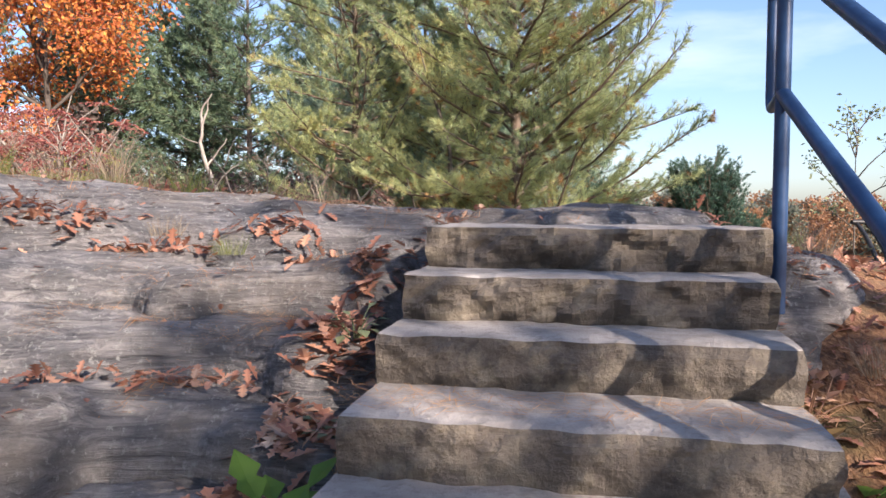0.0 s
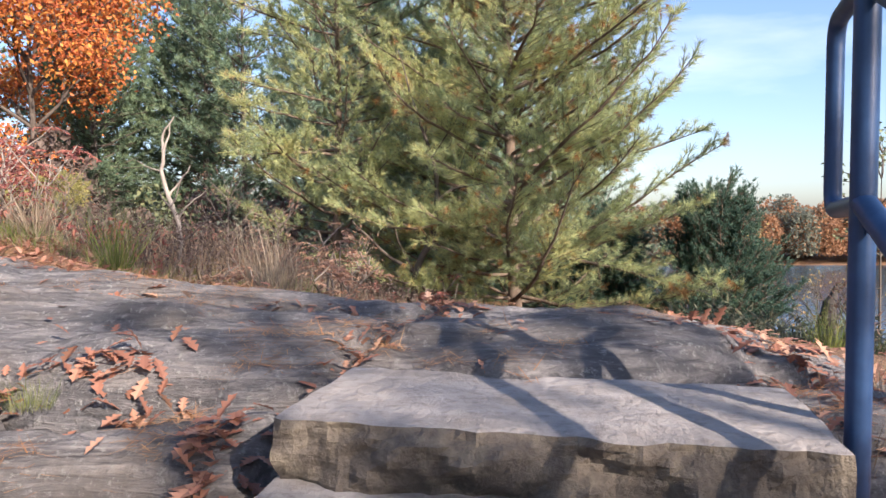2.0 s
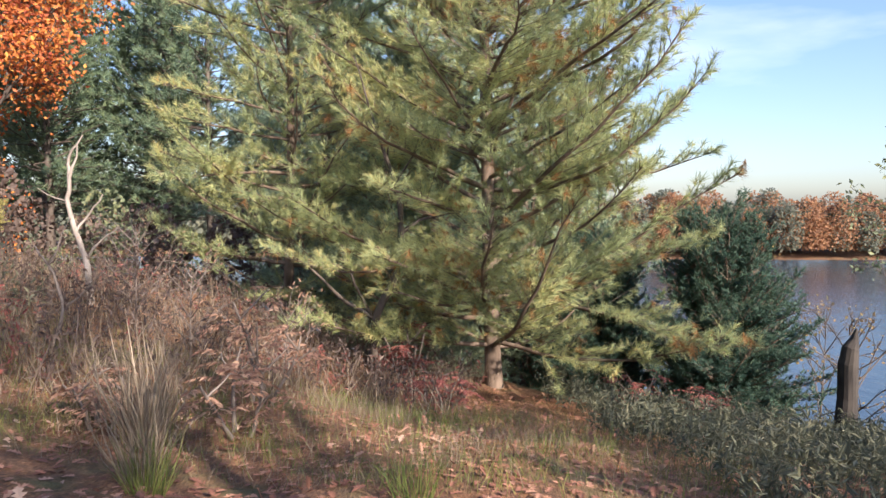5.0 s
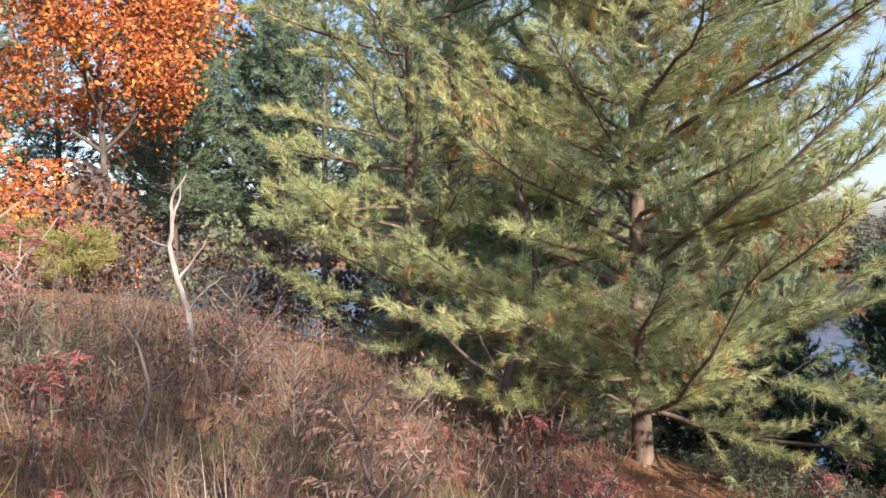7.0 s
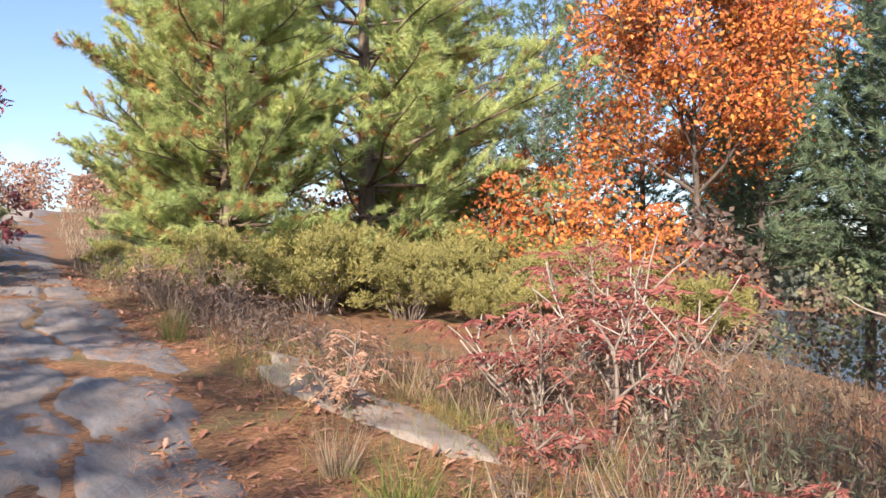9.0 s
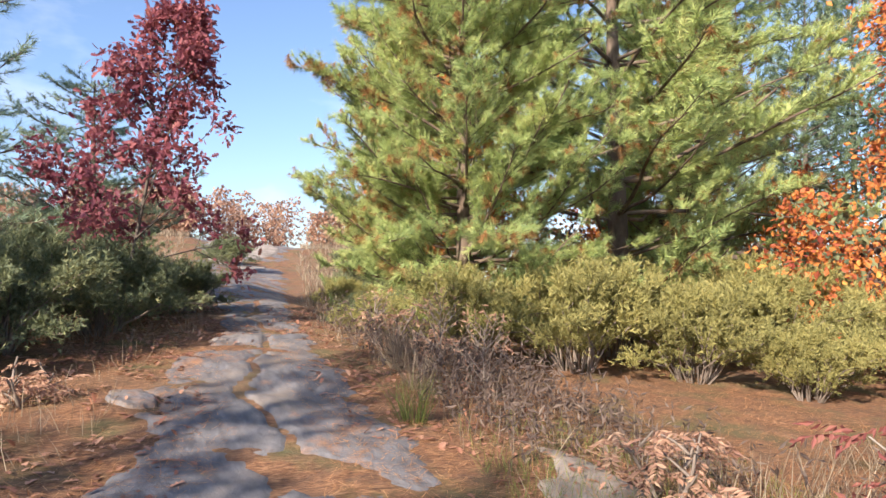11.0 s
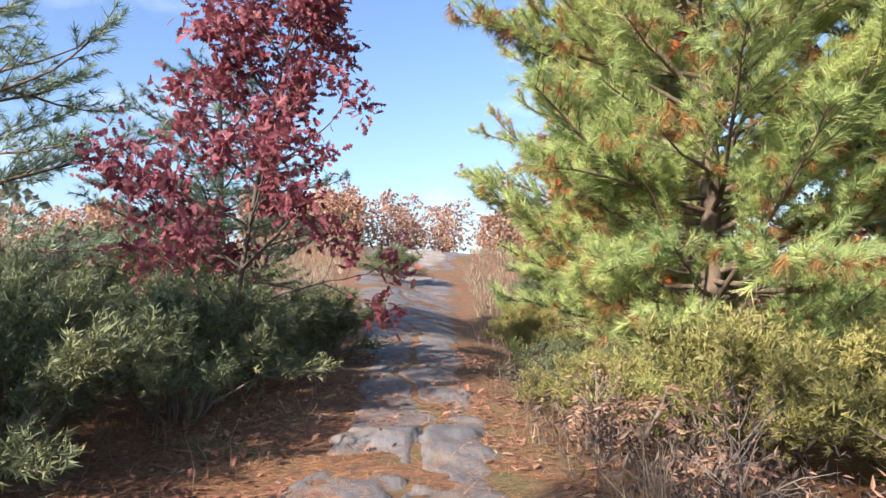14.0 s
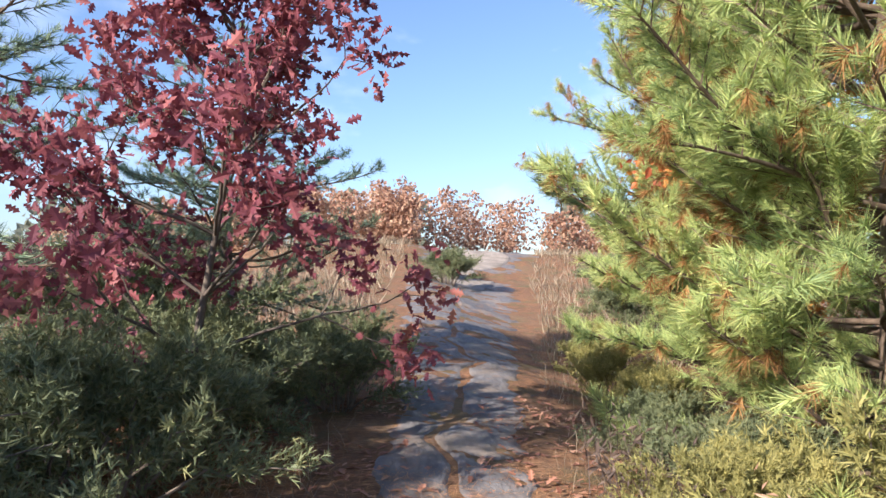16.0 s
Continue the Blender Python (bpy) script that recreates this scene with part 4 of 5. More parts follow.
# sumacs
for x, y, tall, wd, sd in ((-5.0, 9.9, 1.6, 1.0, 41), (-5.9, 10.6, 1.8, 1.1, 42), (-5.7, 9.2, 1.1, 0.9, 44), (-6.9, 11.4, 1.6, 1.1, 45)):
    sumac("red_sumac", x, y, tall, wd, sd, m_sumac, "sumac with drooping red leaves and pale bare stems", stems=8, leaves=3, bark=m_deadwood)
for x, y, tall, sd in ((-0.72, 7.05, 0.6, 51), (-1.5, 6.9, 0.45, 52), (-5.9, 7.6, 0.55, 53), (-6.7, 8.1, 0.6, 54), (-0.85, 8.1, 0.95, 55), (-11.0, 8.1, 0.6, 56), (-10.4, 8.3, 0.5, 57), (-9.0, 5.0, 0.4, 58)):
    sumac("dry_sumac", x, y, tall, 0.4, sd, m_drysumac, "small sumac with curled dry tan leaves", stems=3, leaves=4, length=0.22, leaf=0.055)
for x, y, tall, sd in ((0.1, 11.3, 0.9, 61), (0.5, 9.6, 0.5, 62), (3.6, 11.2, 0.6, 63), (2.9, 11.8, 0.7, 64), (-3.4, 8.6, 0.6, 65), (-4.6, 8.2, 0.5, 66), (-13.4, 3.8, 1.2, 67), (-10.6, 4.0, 1.1, 68)):
    sumac("low_red_shrub", x, y, tall, 0.5, sd, m_sumac, "low shrub in dull red autumn leaf", stems=5, leaves=4, length=0.2, leaf=0.05)

for x, y, s, r in ((-27.5, 8.4, 0.9, 30), (-28.4, 13.4, 1.0, 120), (-30.5, 8.6, 0.7, 200), (-24.0, 12.0, 1.1, 70), (-21.5, 11.2, 1.0, 300)):
    copy_thing(jun, pose(x, y, ground_at(x, y), 0, 0, r) @ Matrix.Diagonal((s, s, s, 1)))

# ---------------------------------------------------------------- dead wood by the water
def crooked(name, x, y, rows, radii, mat, label, side=()):
    """A crooked stem through points given from its foot, with side branches (start index, end offset)."""
    z = ground_at(x, y)
    e = thing(name, x, y, z, label, "tree")
    rng = np.random.default_rng(len(rows) * 7 + int(abs(x) * 10))
    k = np.array(rows, float)
    t = np.linspace(0, len(k) - 1, 4 * len(k))
    line = np.stack([np.interp(t, np.arange(len(k)), k[:, c]) for c in range(3)], -1)
    line[1:-1] = (line[:-2] + 2 * line[1:-1] + line[2:]) / 4
    line += rng.normal(size=line.shape) * 0.006
    solid("trunk", *tube(line, np.interp(t, np.arange(len(k)), radii), 8), mat, e, smooth=True)
    for i, off, r in side:
        a = k[i]
        b = bent(rng, a, off, float(np.linalg.norm(off)), 7, 0.15, 0.16)
        solid("branch", *tube(b, np.linspace(r, r * 0.3, 7), 6), mat, e, smooth=True)
    return e


crooked("wild_cherry", -0.35, 11.6, [(0, 0, -0.1), (0.02, 0, 0.75), (0.26, 0, 1.2), (0.36, 0.05, 1.8), (0.28, 0.05, 2.4), (0.05, 0, 3.0), (-0.2, -0.1, 3.9)], [0.06, 0.052, 0.045, 0.038, 0.028, 0.018, 0.006],
        m_bark, "crooked dark-barked wild cherry with bare branches", [(1, (-0.9, 0, 0.75), 0.035), (1, (-0.35, -0.2, 1.0), 0.022), (3, (0.75, 0, 0.45), 0.024), (4, (-0.5, 0, 0.9), 0.016), (4, (0.4, -0.1, 0.8), 0.014), (2, (-0.8, 0, 0.9), 0.016), (5, (0.35, 0, 0.6), 0.01), (3, (-0.4, -0.2, 0.9), 0.014)])
crooked("dead_tree", -3.4, 10.8, [(0, 0, -0.1), (-0.06, 0.02, 0.5), (-0.22, 0.1, 0.8), (-0.33, 0.15, 1.15), (-0.30, 0.15, 1.4), (-0.33, 0.2, 1.65), (-0.16, 0.2, 1.9)], [0.042, 0.036, 0.03, 0.027, 0.022, 0.016, 0.008],
        m_deadwood, "crooked dead tree with pale weathered wood", [(4, (0.22, 0.05, 0.35), 0.02), (2, (0.2, 0, 0.5), 0.018), (1, (0.25, -0.1, 0.5), 0.015), (3, (-0.3, 0, 0.2), 0.012)])
crooked("pale_snag", -5.0, 9.3, [(0, 0, -0.1), (0.05, 0, 0.4), (0.0, 0.05, 0.75), (-0.25, 0.1, 0.95)], [0.02, 0.018, 0.013, 0.006], m_twig, "pale bare broken stem among the sumacs", [(1, (0.3, 0.1, 0.35), 0.014), (2, (0.15, 0, 0.4), 0.012)])
crooked("fallen_branch", -2.6, 8.4, [(0, 0, -0.05), (0.1, 0.1, 0.35), (-0.05, 0.15, 0.7), (-0.2, 0.2, 0.85)], [0.015, 0.014, 0.011, 0.005], m_twig, "bare grey branched stem among weeds", [(1, (0.35, 0.0, 0.3), 0.012), (2, (0.2, 0.1, 0.35), 0.01)])
for x, y, h, sd in ((6.4, 16.4, 4.2, 3), (8.0, 17.0, 3.6, 5), (9.6, 16.0, 3.8, 7), (7.2, 14.6, 2.6, 9)):
    broadleaf("bare_sapling", x, y, h, 1.1, 80 + sd, m_yleaf, "nearly bare dark sapling with few yellow leaves", leaf=LEAF_PLAIN, leaf_len=0.07, leaves=1 if sd != 3 else 2, forks=3, trunk_r=0.035, first=0.25, levels=2)
stump = thing("broken_stump", 6.25, 13.0, ground_at(6.25, 13.0), "dark broken tree stump above the lake", "stump")
sv, sf = tube([(0, 0, -0.2), (0.01, 0, 0.4), (0.03, 0.01, 0.9), (0.01, 0, 1.4), (0.04, 0, 1.62), (0.09, 0, 1.75), (0.11, 0, 1.9)], [0.2, 0.16, 0.14, 0.145, 0.12, 0.06, 0.015], 14)
sv = sv + np.stack([wobble(sv[:, 2], sv[:, 0] * 5, 3, 1), wobble(sv[:, 2], sv[:, 1] * 5, 3, 2), wobble(sv[:, 0] * 9, sv[:, 1] * 9, 3, 1)], -1) * 0.02
solid("trunk", sv, sf, m_char, stump)

# ---------------------------------------------------------------- grass, weeds and litter
def on_land(n, x0, x1, y0, y1, seed, keep=None):
    rng = np.random.default_rng(seed)
    x, y = rng.uniform(x0, x1, n), rng.uniform(y0, y1, n)
    d = np.abs(y - np.interp(x, TRAIL_X, TRAIL_Y)) - np.interp(x, TRAIL_X, TRAIL_W)
    ok = np.ones(n, bool) if keep is None else keep(x, y, d)
    return x[ok], y[ok], rng


def stuff(name, v, f, mat, label, category):
    return tagged(solid(name, v, f, mat), label, category, kind="stuff")


def grass(name, n, area, seed, mat, label, tall, keep, upright=1.5, clump=0.9, wide=0.3):
    x, y, rng = on_land(n, *area, seed, keep)
    ok = rng.uniform(size=len(x)) < 0.25 + clump * ease(0.0, 0.5, wobble(x, y, 2.2, seed))
    x, y = x[ok], y[ok]
    P = np.stack([x, y, land(x, y) - 0.02], -1)
    D = np.stack([rng.normal(size=len(x)) * 0.55, rng.normal(size=len(x)) * 0.55, np.full(len(x), upright)], -1)
    return stuff(name, *spread(BLADE[0] * np.array([1, wide, 1]), BLADE[1], P, D, tall * rng.uniform(0.5, 1.3, len(x)), rng), mat, label, "grass")


def weeds(name, n, area, seed, mat, label, tall, keep, leaves=7):
    x, y, rng = on_land(n, *area, seed, keep)
    m = len(x)
    L = tall * rng.uniform(0.5, 1.2, m)
    P = np.stack([x, y, land(x, y) - 0.03], -1)
    D = np.stack([rng.normal(size=m) * 0.25, rng.normal(size=m) * 0.25, np.ones(m)], -1)
    D /= np.linalg.norm(D, axis=1)[:, None]
    g = Geo()
    g.add(*spread(BLADE[0] * np.array([1, 0.22, 1]), BLADE[1], P, D, L, rng))
    k = rng.uniform(0.25, 1.0, (m, leaves))
    Q = (P[:, None] + D[:, None] * (L[:, None] * k)[..., None]).reshape(-1, 3)
    E = rng.normal(size=(len(Q), 3)) + np.array([0, 0, 0.3])
    g.add(*spread(LEAF_NARROW[0], LEAF_NARROW[1], Q, E, rng.uniform(0.03, 0.09, len(Q)), rng))
    return stuff(name, *g.out(), mat, label, "weeds")


CLEAR = lambda x, y, d: (y > 5.2 + 0.8 * ease(-1, -3, x) - 0.25 * np.clip(x, 0, 2)) & (d > 0.25)
BANK = lambda x, y, d: CLEAR(x, y, d) & (y > 7.0 + 2.0 * ease(-1.2, -0.2, x)) & ~((x > 0.75) & (y < 12.0)) & ~((x < -3.2) & (y > 8.2) & (y < 11.5) & (x < -7.5)) & ~((x < -4.2) & (y < 8.4))
grass("dry_grass", 15000, (-7.5, 1.2, 5.9, 13.5), 91, m_drygrass, "dry tan grass on the bank", 0.38, BANK)
grass("golden_grass", 26000, (-4, 4, 4.8, 9.5), 90, m_drygrass, "short golden dry grass on the bank", 0.15, CLEAR)
grass("short_green_grass", 42000, (-8, 5, 5.0, 9.5), 92, m_grass, "short green and yellow grass", 0.17, CLEAR)
weeds("withered_weeds", 1900, (-6.5, 0.8, 7.0, 13.0), 93, m_weed, "brown withered weeds on the bank", 0.56, lambda x, y, d: BANK(x, y, d) & (wobble(x, y, 1.6, 5) + 0.25 * (y - 7.5) > -0.25))
weeds("reddish_weeds", 900, (-6.5, 1.0, 7.0, 13.0), 98, m_sumac, "dull red weeds on the bank", 0.4, lambda x, y, d: BANK(x, y, d) & (wobble(x, y, 1.3, 9) > 0.2))
weeds("goldenrod", 45, (-4.4, -3.0, 8.3, 9.6), 99, m_lakeweed, "yellow-green goldenrod stems", 0.8, None, leaves=22)
weeds("lakeside_weeds", 7500, (1.7, 9.0, 5.3, 14.5), 94, m_lakeweed, "grey-green weeds above the lake", 0.42, lambda x, y, d: (x > 2.0 + 0.2 * np.sin(2 * y)) & (y > 5.7 + 0.3 * np.sin(3 * x)), leaves=10)
weeds("trailside_weeds", 900, (-13, -7, 7.2, 9.2), 95, m_weed, "brown weeds along the trail edge", 0.45, lambda x, y, d: (d > 0.2) & (y > 7.4))
grass("trailside_grass", 9000, (-20, -6.0, 4.8, 9.0), 96, m_drygrass, "dry grass tufts along the trail", 0.22, lambda x, y, d: (d > 0.12) & (d < 1.6))
grass("crest_grass", 26000, (-40, -18, 3, 16), 97, m_drygrass, "pale dry grass on the hilltop", 0.3, lambda x, y, d: d > 0.35, clump=1.2, wide=1.3)


def tussock(name, x, y, tall, blades, seed, mat, label):
    rng = np.random.default_rng(seed)
    e = thing(name, x, y, ground_at(x, y), label, "grass tuft", "grass tufts")
    a = rng.uniform(0, 6.3, blades)
    r = 0.07 * np.sqrt(rng.uniform(size=blades))
    P = np.stack([r * np.cos(a), r * np.sin(a), np.full(blades, -0.02)], -1)
    D = np.stack([np.cos(a) * rng.uniform(0, 0.7, blades), np.sin(a) * rng.uniform(0, 0.7, blades), np.ones(blades)], -1)
    solid("foliage", *spread(BLADE[0] * np.array([1, 0.22, 1.8]), BLADE[1], P, D, tall * rng.uniform(0.5, 1.2, blades), rng), mat, e)["kind"] = "stuff"
    return e


for i, (x, y, t, mt) in enumerate([(-0.85, 5.95, 0.42, m_drygrass), (-0.75, 5.8, 0.32, m_grass), (-1.3, 7.2, 0.6, m_drygrass), (-2.3, 6.6, 0.55, m_grass), (-1.25, 3.28, 0.12, m_drygrass), (-0.95, 3.2, 0.1, m_grass), (-1.1, 6.6, 0.7, m_drygrass),
                                    (0.4, 5.9, 0.3, m_grass), (-3.4, 7.4, 0.55, m_drygrass), (-4.3, 6.9, 0.4, m_grass), (-5.0, 7.0, 0.35, m_drygrass), (1.4, 3.1, 0.2, m_drygrass), (1.55, 2.6, 0.16, m_drygrass), (-8.9, 7.6, 0.4, m_drygrass),
                                    (-9.6, 7.7, 0.5, m_drygrass), (-8.2, 7.3, 0.35, m_grass), (1.75, 3.5, 0.22, m_drygrass), (2.4, 5.2, 0.3, m_grass), (3.0, 6.0, 0.35, m_grass)]):
    tussock("grass_tuft", x, y, t, 130, 200 + i, mt, "tuft of green grass blades" if mt is m_grass else "tuft of tall dry tan grass")


def litter(name, n, area, seed, mat, label, leaf, size, keep, over, flatness=0.35):
    x, y, rng = on_land(n, *area, seed, keep)
    P = np.stack([x, y, over(x, y) + 0.012], -1)
    D = np.stack([rng.normal(size=len(x)), rng.normal(size=len(x)), rng.normal(size=len(x)) * flatness], -1)
    v, f = spread(leaf[0], leaf[1], P, D, size * rng.uniform(0.6, 1.25, len(x)), rng, flat=True)
    return stuff(name, v, f, mat, label, "leaf litter")


def surface(x, y):
    return np.maximum(ground_form(x, y), np.where((x > -5.2) & (x < 2.2) & (y > -0.4) & (y < 5.3), outcrop_form(x, y), -99))


def hollow(x, y, d):
    q = outcrop_form(x, y)
    return (outcrop_form(x, y + 0.09) - q > 0.05) & (np.abs(q - outcrop_form(x, y - 0.05)) < 0.05) & (wobble(x, y, 1.8, 7) > -0.1)


NEEDLE = (np.array([(0, 0.014, 0.0), (0, -0.014, 0.0), (1, 0, 0.02)]), np.array([(0, 1, 2)]))
litter("ledge_leaves", 9000, (-4.5, -0.2, 1.0, 4.5), 101, m_fallen, "brown oak leaves caught on the ledges", LEAF_FINE, 0.068, lambda x, y, d: hollow(x, y, d) & (wobble(x, y, 2.9, 2) > 0.0), surface, 0.5)
litter("scattered_leaves", 420, (-4.5, 1.6, 1.0, 4.8), 114, m_fallen, "single brown leaves lying on the bedrock", LEAF_FINE, 0.06, None, surface, 0.3)
litter("step_side_leaves", 2200, (-0.75, -0.25, 0.8, 3.0), 102, m_fallen, "brown oak leaves beside the steps", LEAF_FINE, 0.08, lambda x, y, d: np.abs(x - step_left(y) + 0.19) < 0.17, surface, 0.6)
litter("seam_leaves", 1700, (-1.2, 0.4, 2.8, 4.4), 103, m_fallen, "brown oak leaves in the rock seam", LEAF_FINE, 0.065, lambda x, y, d: (np.abs(x - np.interp(y, [2.4, 2.8, 3.3, 4.0, 4.3], [-0.22, -0.14, -0.02, 0.17, 0.25])) < 0.09) | (np.abs(y - 4.12 + 0.13 * (x + 0.3)) < 0.07), surface, 0.5)
litter("rock_needles", 60000, (-3.6, 1.6, 0.8, 5.2), 104, m_needles, "pine needles strewn on the ledges", NEEDLE, 0.10, lambda x, y, d: wobble(x, y, 3.4, 8) + 0.4 * wobble(x, y, 9.0, 1) > 0.25, surface, 0.1)
litter("bank_leaves", 3600, (-3, 4.5, 4.6, 8.5), 105, m_fallen, "orange brown leaves on the bank", LEAF_FINE, 0.065, None, surface)
litter("trail_leaves", 8500, (-15, -2.5, 4.4, 8.4), 106, m_fallen, "brown leaves along the trail", LEAF_FINE, 0.07, lambda x, y, d: (d > -0.45) & (wobble(x, y, 1.9, 3) > -0.3), surface)
litter("trail_needles", 60000, (-13, -2.5, 4.2, 11.5), 107, m_needles, "orange pine needles over the trail edges", NEEDLE, 0.12, lambda x, y, d: d > -0.6, lambda x, y: surface(x, y) + 0.012, 0.1)
litter("path_needles", 9000, (0.8, 3.2, 7.0, 12.0), 108, m_needles, "red-brown needles on the lakeside path", NEEDLE, 0.12, None, surface, 0.1)
litter("path_leaves", 1700, (0.4, 3.4, 6.4, 12.2), 109, m_fallen, "red-brown leaves on the lakeside path", LEAF_PLAIN, 0.07, None, surface)

# ---------------------------------------------------------------- the far shore and the woods around
LEAF_WIDE = (np.array([(0, 0, 0), (0.5, 0.36, 0.06), (1, 0, -0.1), (0.5, -0.36, 0.06)]), np.array([(0, 2, 1), (0, 3, 2)]))


def woods(name, spots, mat, label, seed, tall, blob, n=170):
    rng = np.random.default_rng(seed)
    g = Geo()
    for x, y in spots:
        h = tall * rng.uniform(0.7, 1.2)
        u = rng.uniform(size=n)
        a = rng.uniform(0, 6.3, n)
        r = h * 0.36 * np.sqrt(rng.uniform(size=n)) * np.sin(math.pi * (0.15 + 0.8 * u)) ** 0.7
        P = np.stack([x + r * np.cos(a), y + r * np.sin(a), ground_at(x, y) + h * (0.08 + 0.92 * u)], -1)
        g.add(*spread(LEAF_WIDE[0], LEAF_WIDE[1], P, rng.normal(size=(n, 3)), blob * rng.uniform(0.6, 1.3, n), rng))
    return stuff(name, *g.out(), mat, label, "woods")


fr = np.random.default_rng(5)
shore = [(fr.uniform(18, 112), 122.5 + 14 * fr.uniform() ** 1.6) for i in range(76)]
sr = np.random.default_rng(6)
shore += [(sr.uniform(18, 112), 122.5 + 14 * sr.uniform() ** 1.6) for i in range(114)]
left_shore = [(fr.uniform(-150, 12), 123 + 18 * fr.uniform()) for i in range(90)]
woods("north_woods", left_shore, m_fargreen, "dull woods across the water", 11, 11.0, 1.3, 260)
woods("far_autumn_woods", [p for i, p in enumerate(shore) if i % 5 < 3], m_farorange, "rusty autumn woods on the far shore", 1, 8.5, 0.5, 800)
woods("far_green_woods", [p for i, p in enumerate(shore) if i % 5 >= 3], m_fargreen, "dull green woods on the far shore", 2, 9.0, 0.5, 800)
west = [(fr.uniform(-130, -50), fr.uniform(-60, 60)) for i in range(90)]
woods("hill_autumn_woods", west[:55], m_farorange, "autumn woods beyond the hilltop", 3, 6.0, 0.7, 260)
woods("hill_green_woods", west[55:], m_fargreen, "green woods beyond the hilltop", 4, 6.5, 0.7, 260)

thick = [(-38.0 - 6 * fr.uniform() - (3.5 if 10.0 < y < 13.5 else 0), y) for y in fr.uniform(-6, 22, 90)]
woods("crest_thicket", thick, m_drysumac, "pinkish tan sumac thicket at the top of the trail", 6, 2.4, 0.17, 330)
field = [(fr.uniform(-40, -18), fr.uniform(-14, 3.5)) for i in range(60)]
woods("field_thicket", field, m_weed, "tan brush on the slope beside the trail", 7, 1.5, 0.2, 200)

# ---------------------------------------------------------------- small plants and leaves by the steps
def leafy_plant(name, x, y, tall, n, leaf, seed, mat, label):
    rng = np.random.default_rng(seed)
    z = float(surface(np.array(x), np.array(y)))
    e = thing(name, x, y, z, label, "plant")
    for i in range(n):
        a = i * 2.4
        st = bent(rng, (0, 0, -0.02), (math.cos(a) * 0.8, math.sin(a) * 0.8, 1), tall * rng.uniform(0.5, 1.1), 4, -0.2, 0.12)
        solid("stem", *tube(st, np.linspace(0.004, 0.0015, 4), 4), mat, e)
        v, f = spread(LEAF_PLAIN[0] * np.array([1, 1.3, 1]), LEAF_PLAIN[1], st[3:4], (st[3] - st[2])[None] + np.array([[0, 0, -0.02]]), [leaf * rng.uniform(0.7, 1.2)], rng, flat=True)
        solid("leaf", v, f, mat, e)
    return e


for i, (x, y, t, n, lf, mt, lb) in enumerate([(-0.40, 1.75, 0.16, 12, 0.10, m_green, "green broad-leaved plant beside the steps"), (-0.44, 1.95, 0.18, 12, 0.09, m_green, "green broad-leaved plant beside the steps"),
                                              (-0.33, 2.25, 0.14, 14, 0.06, m_juniper, "small dark green plant beside the steps"), (-0.30, 2.45, 0.12, 14, 0.05, m_juniper, "small dark green plant beside the steps"),
                                              (1.16, 2.42, 0.18, 8, 0.11, m_yleaf, "yellow-leaved vine at the post foot"), (1.22, 2.2, 0.16, 9, 0.09, m_green, "yellow-green vine beside the steps"),
                                              (1.2, 1.95, 0.2, 10, 0.08, m_drysumac, "dry pinkish plant beside the steps"), (-0.1, 2.72, 0.06, 5, 0.05, m_green, "small green sprig in the seam"),
                                              (-0.38, 1.62, 0.15, 12, 0.10, m_green, "green broad-leaved plant beside the steps"), (-0.26, 2.1, 0.14, 18, 0.05, m_juniper, "small dark green plant beside the steps"),
                                              (1.2, 1.7, 0.22, 12, 0.08, m_yleaf, "yellow-brown plant beside the steps"), (1.28, 2.6, 0.2, 12, 0.07, m_drysumac, "dry pinkish plant beside the steps")]):
    leafy_plant("leafy_plant", x, y, t, n, lf, 300 + i, mt, lb)
litter("leaf_pile", 3200, (-2.3, -0.45, 2.2, 3.5), 111, m_fallen, "heap of brown oak leaves on the ledge", LEAF_FINE, 0.07, lambda x, y, d: (np.abs(y - 3.27 - 0.06 * np.sin(3 * x)) < 0.07) | (np.abs(y - 2.3 + 0.05 * x) < 0.035), lambda x, y: surface(x, y) + 0.02, 0.8)
litter("path_side_leaves", 1500, (1.15, 2.6, 0.8, 4.2), 112, m_fallen, "orange leaves beside the handrail", LEAF_FINE, 0.07, None, surface, 0.6)
litter("tread_needles", 1600, (-0.3, 0.95, 1.3, 2.3), 113, m_needles, "pine needles on the stone treads", NEEDLE, 0.09, lambda x, y, d: (y + 0.199 * x > 1.76) & (y + 0.199 * x < 1.99), lambda x, y: x * 0 + 0.911, 0.04)

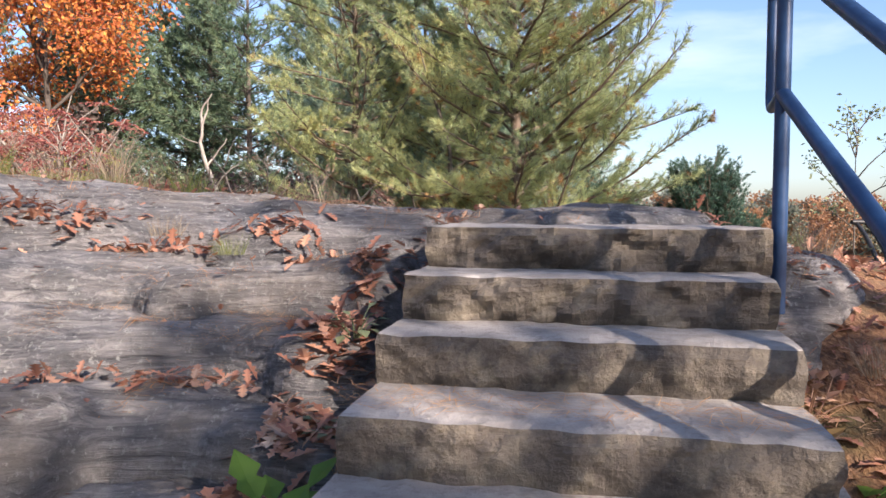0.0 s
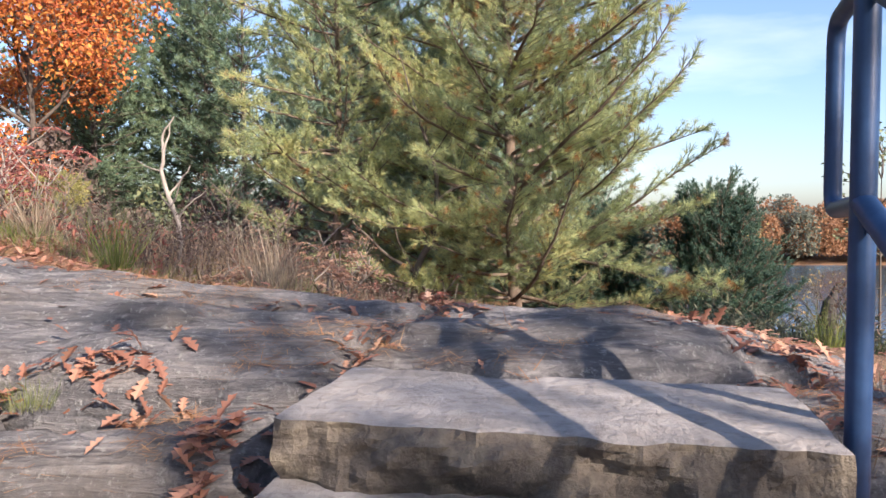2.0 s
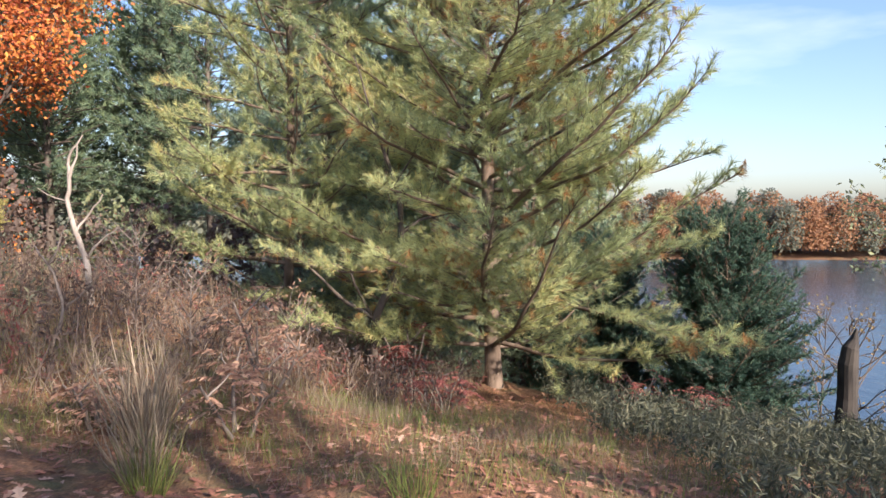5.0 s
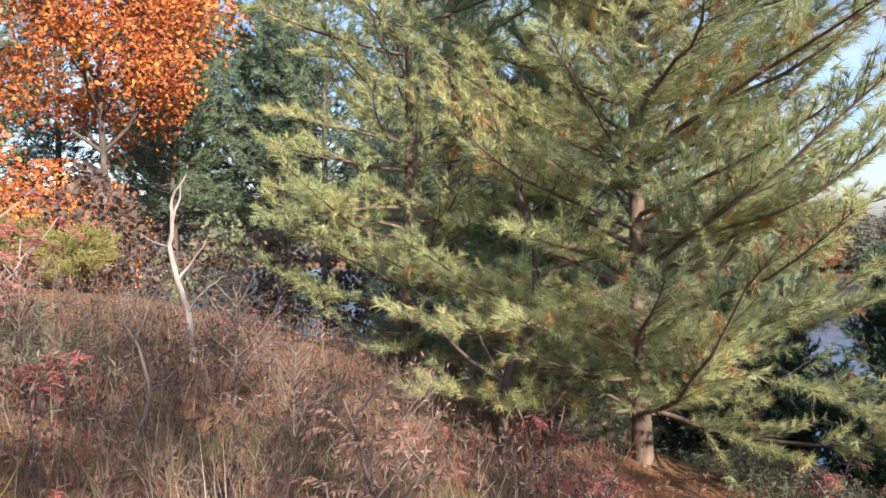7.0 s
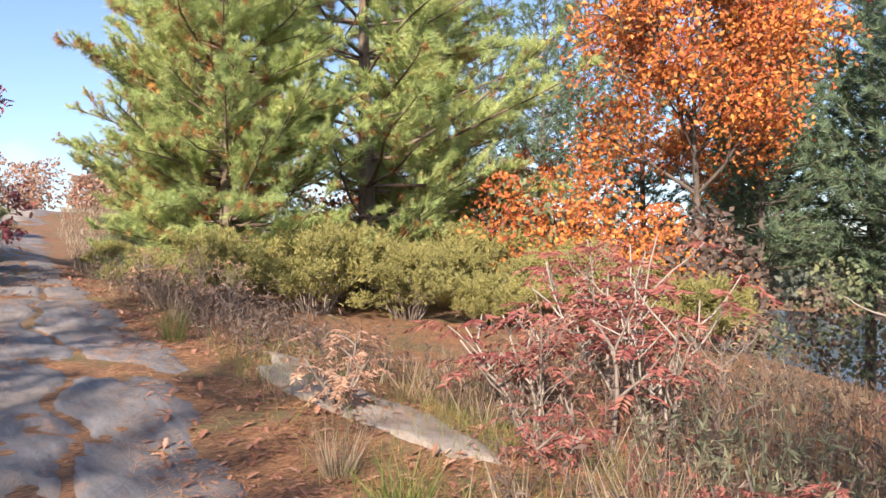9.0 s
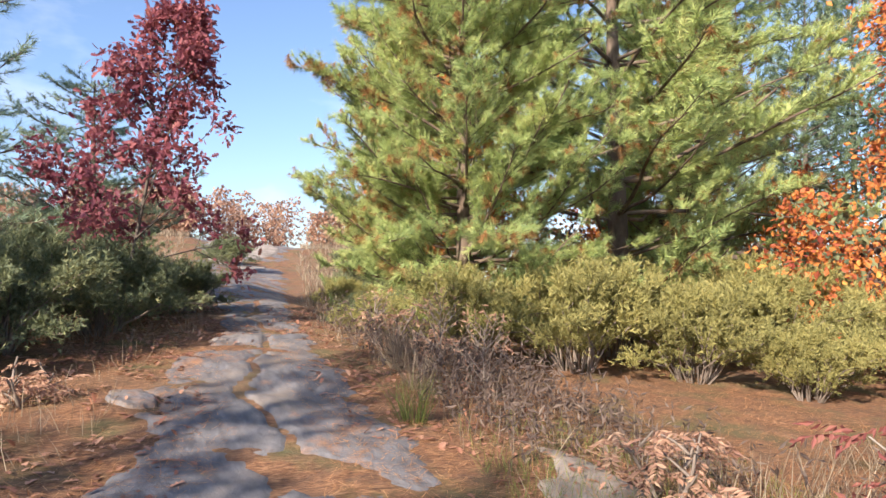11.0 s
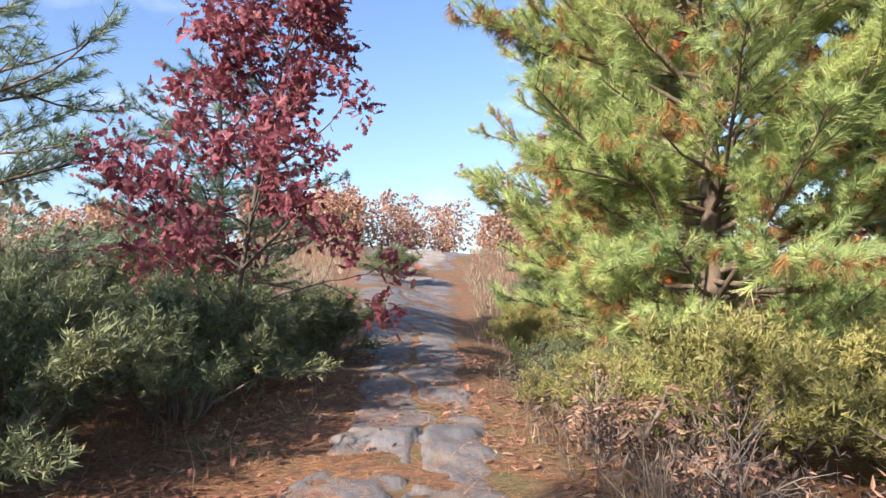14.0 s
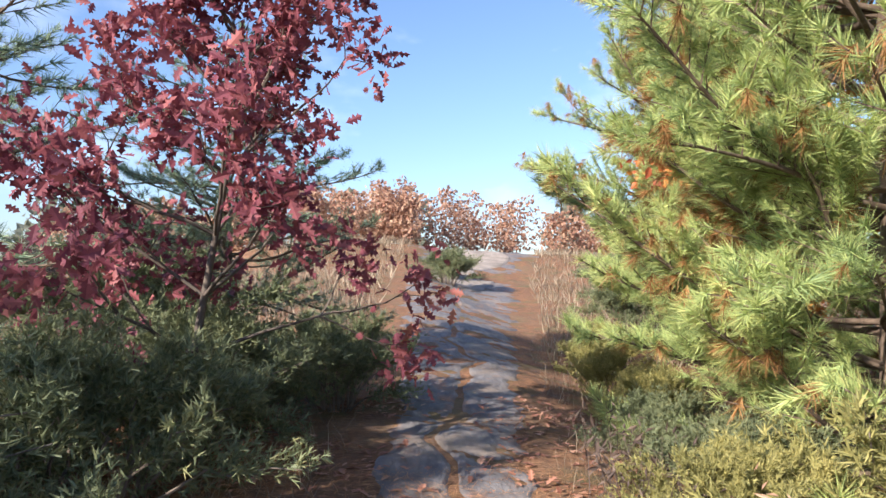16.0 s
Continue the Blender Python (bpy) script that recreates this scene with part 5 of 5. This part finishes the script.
under = [(fr.uniform(-26, 4), fr.uniform(15.5, 30)) for i in range(80)]
woods("slope_brush", [p for p in under if p[0] < -3.5 or p[1] > 17][:50], m_weed, "brown brush on the wooded slope", 8, 2.2, 0.16, 330)
woods("slope_green_brush", under[50:], m_juniper, "green brush on the wooded slope", 9, 2.6, 0.16, 330)
woods("slope_rusty_brush", [(fr.uniform(-24, -9), fr.uniform(13.5, 24)) for i in range(34)], m_orange, "rusty orange undergrowth on the slope", 10, 3.0, 0.10, 620)

# ---------------------------------------------------------------- black slatted bench on the grass
bench = thing("park_bench", 4.9, 7.1, ground_at(4.9, 7.1), "black metal bench with curved slats", "bench")
for i in range(15):
    x = -0.75 + i * 0.107
    a = np.linspace(-0.5, 2.3, 12)
    arc = [(x, 0.28 + 0.30 * math.sin(t - 1.2) , 0.62 + 0.32 * math.sin(t - 0.6)) for t in a]
    solid("slat", *tube(arc, [0.022] * 12, 6), m_black, bench, smooth=True)
for x in (-0.7, 0.7):
    solid("leg", *tube([(x, 0.2, -0.05), (x, 0.22, 0.3), (x, 0.3, 0.6)], [0.025] * 3, 8), m_black, bench, smooth=True)
solid("top_bar", *tube([(-0.8, 0.45, 0.94), (0.0, 0.45, 0.94), (0.8, 0.45, 0.94)], [0.025] * 3, 8), m_black, bench, smooth=True)

# bare shrubs along the trail and among the weeds
for x, y, h, sd in ((-8.6, 8.0, 0.7, 1), (-9.9, 8.2, 0.8, 2), (-10.9, 7.9, 0.6, 3), (-5.3, 8.9, 1.0, 4), (-4.2, 9.4, 1.1, 5), (-1.6, 8.8, 1.0, 6), (-2.4, 9.6, 1.2, 7), (-0.9, 9.3, 0.9, 8), (2.9, 5.9, 0.6, 9)):
    broadleaf("bare_shrub", x, y, h, 0.45 * h, 400 + sd, m_drysumac, "small bare grey shrub with a few dry leaves", leaf=LEAF_NARROW, leaf_len=0.05, leaves=1, forks=3, trunk_r=0.012, bark=m_twig, first=0.1, levels=2, category="shrub", group="bare shrubs")
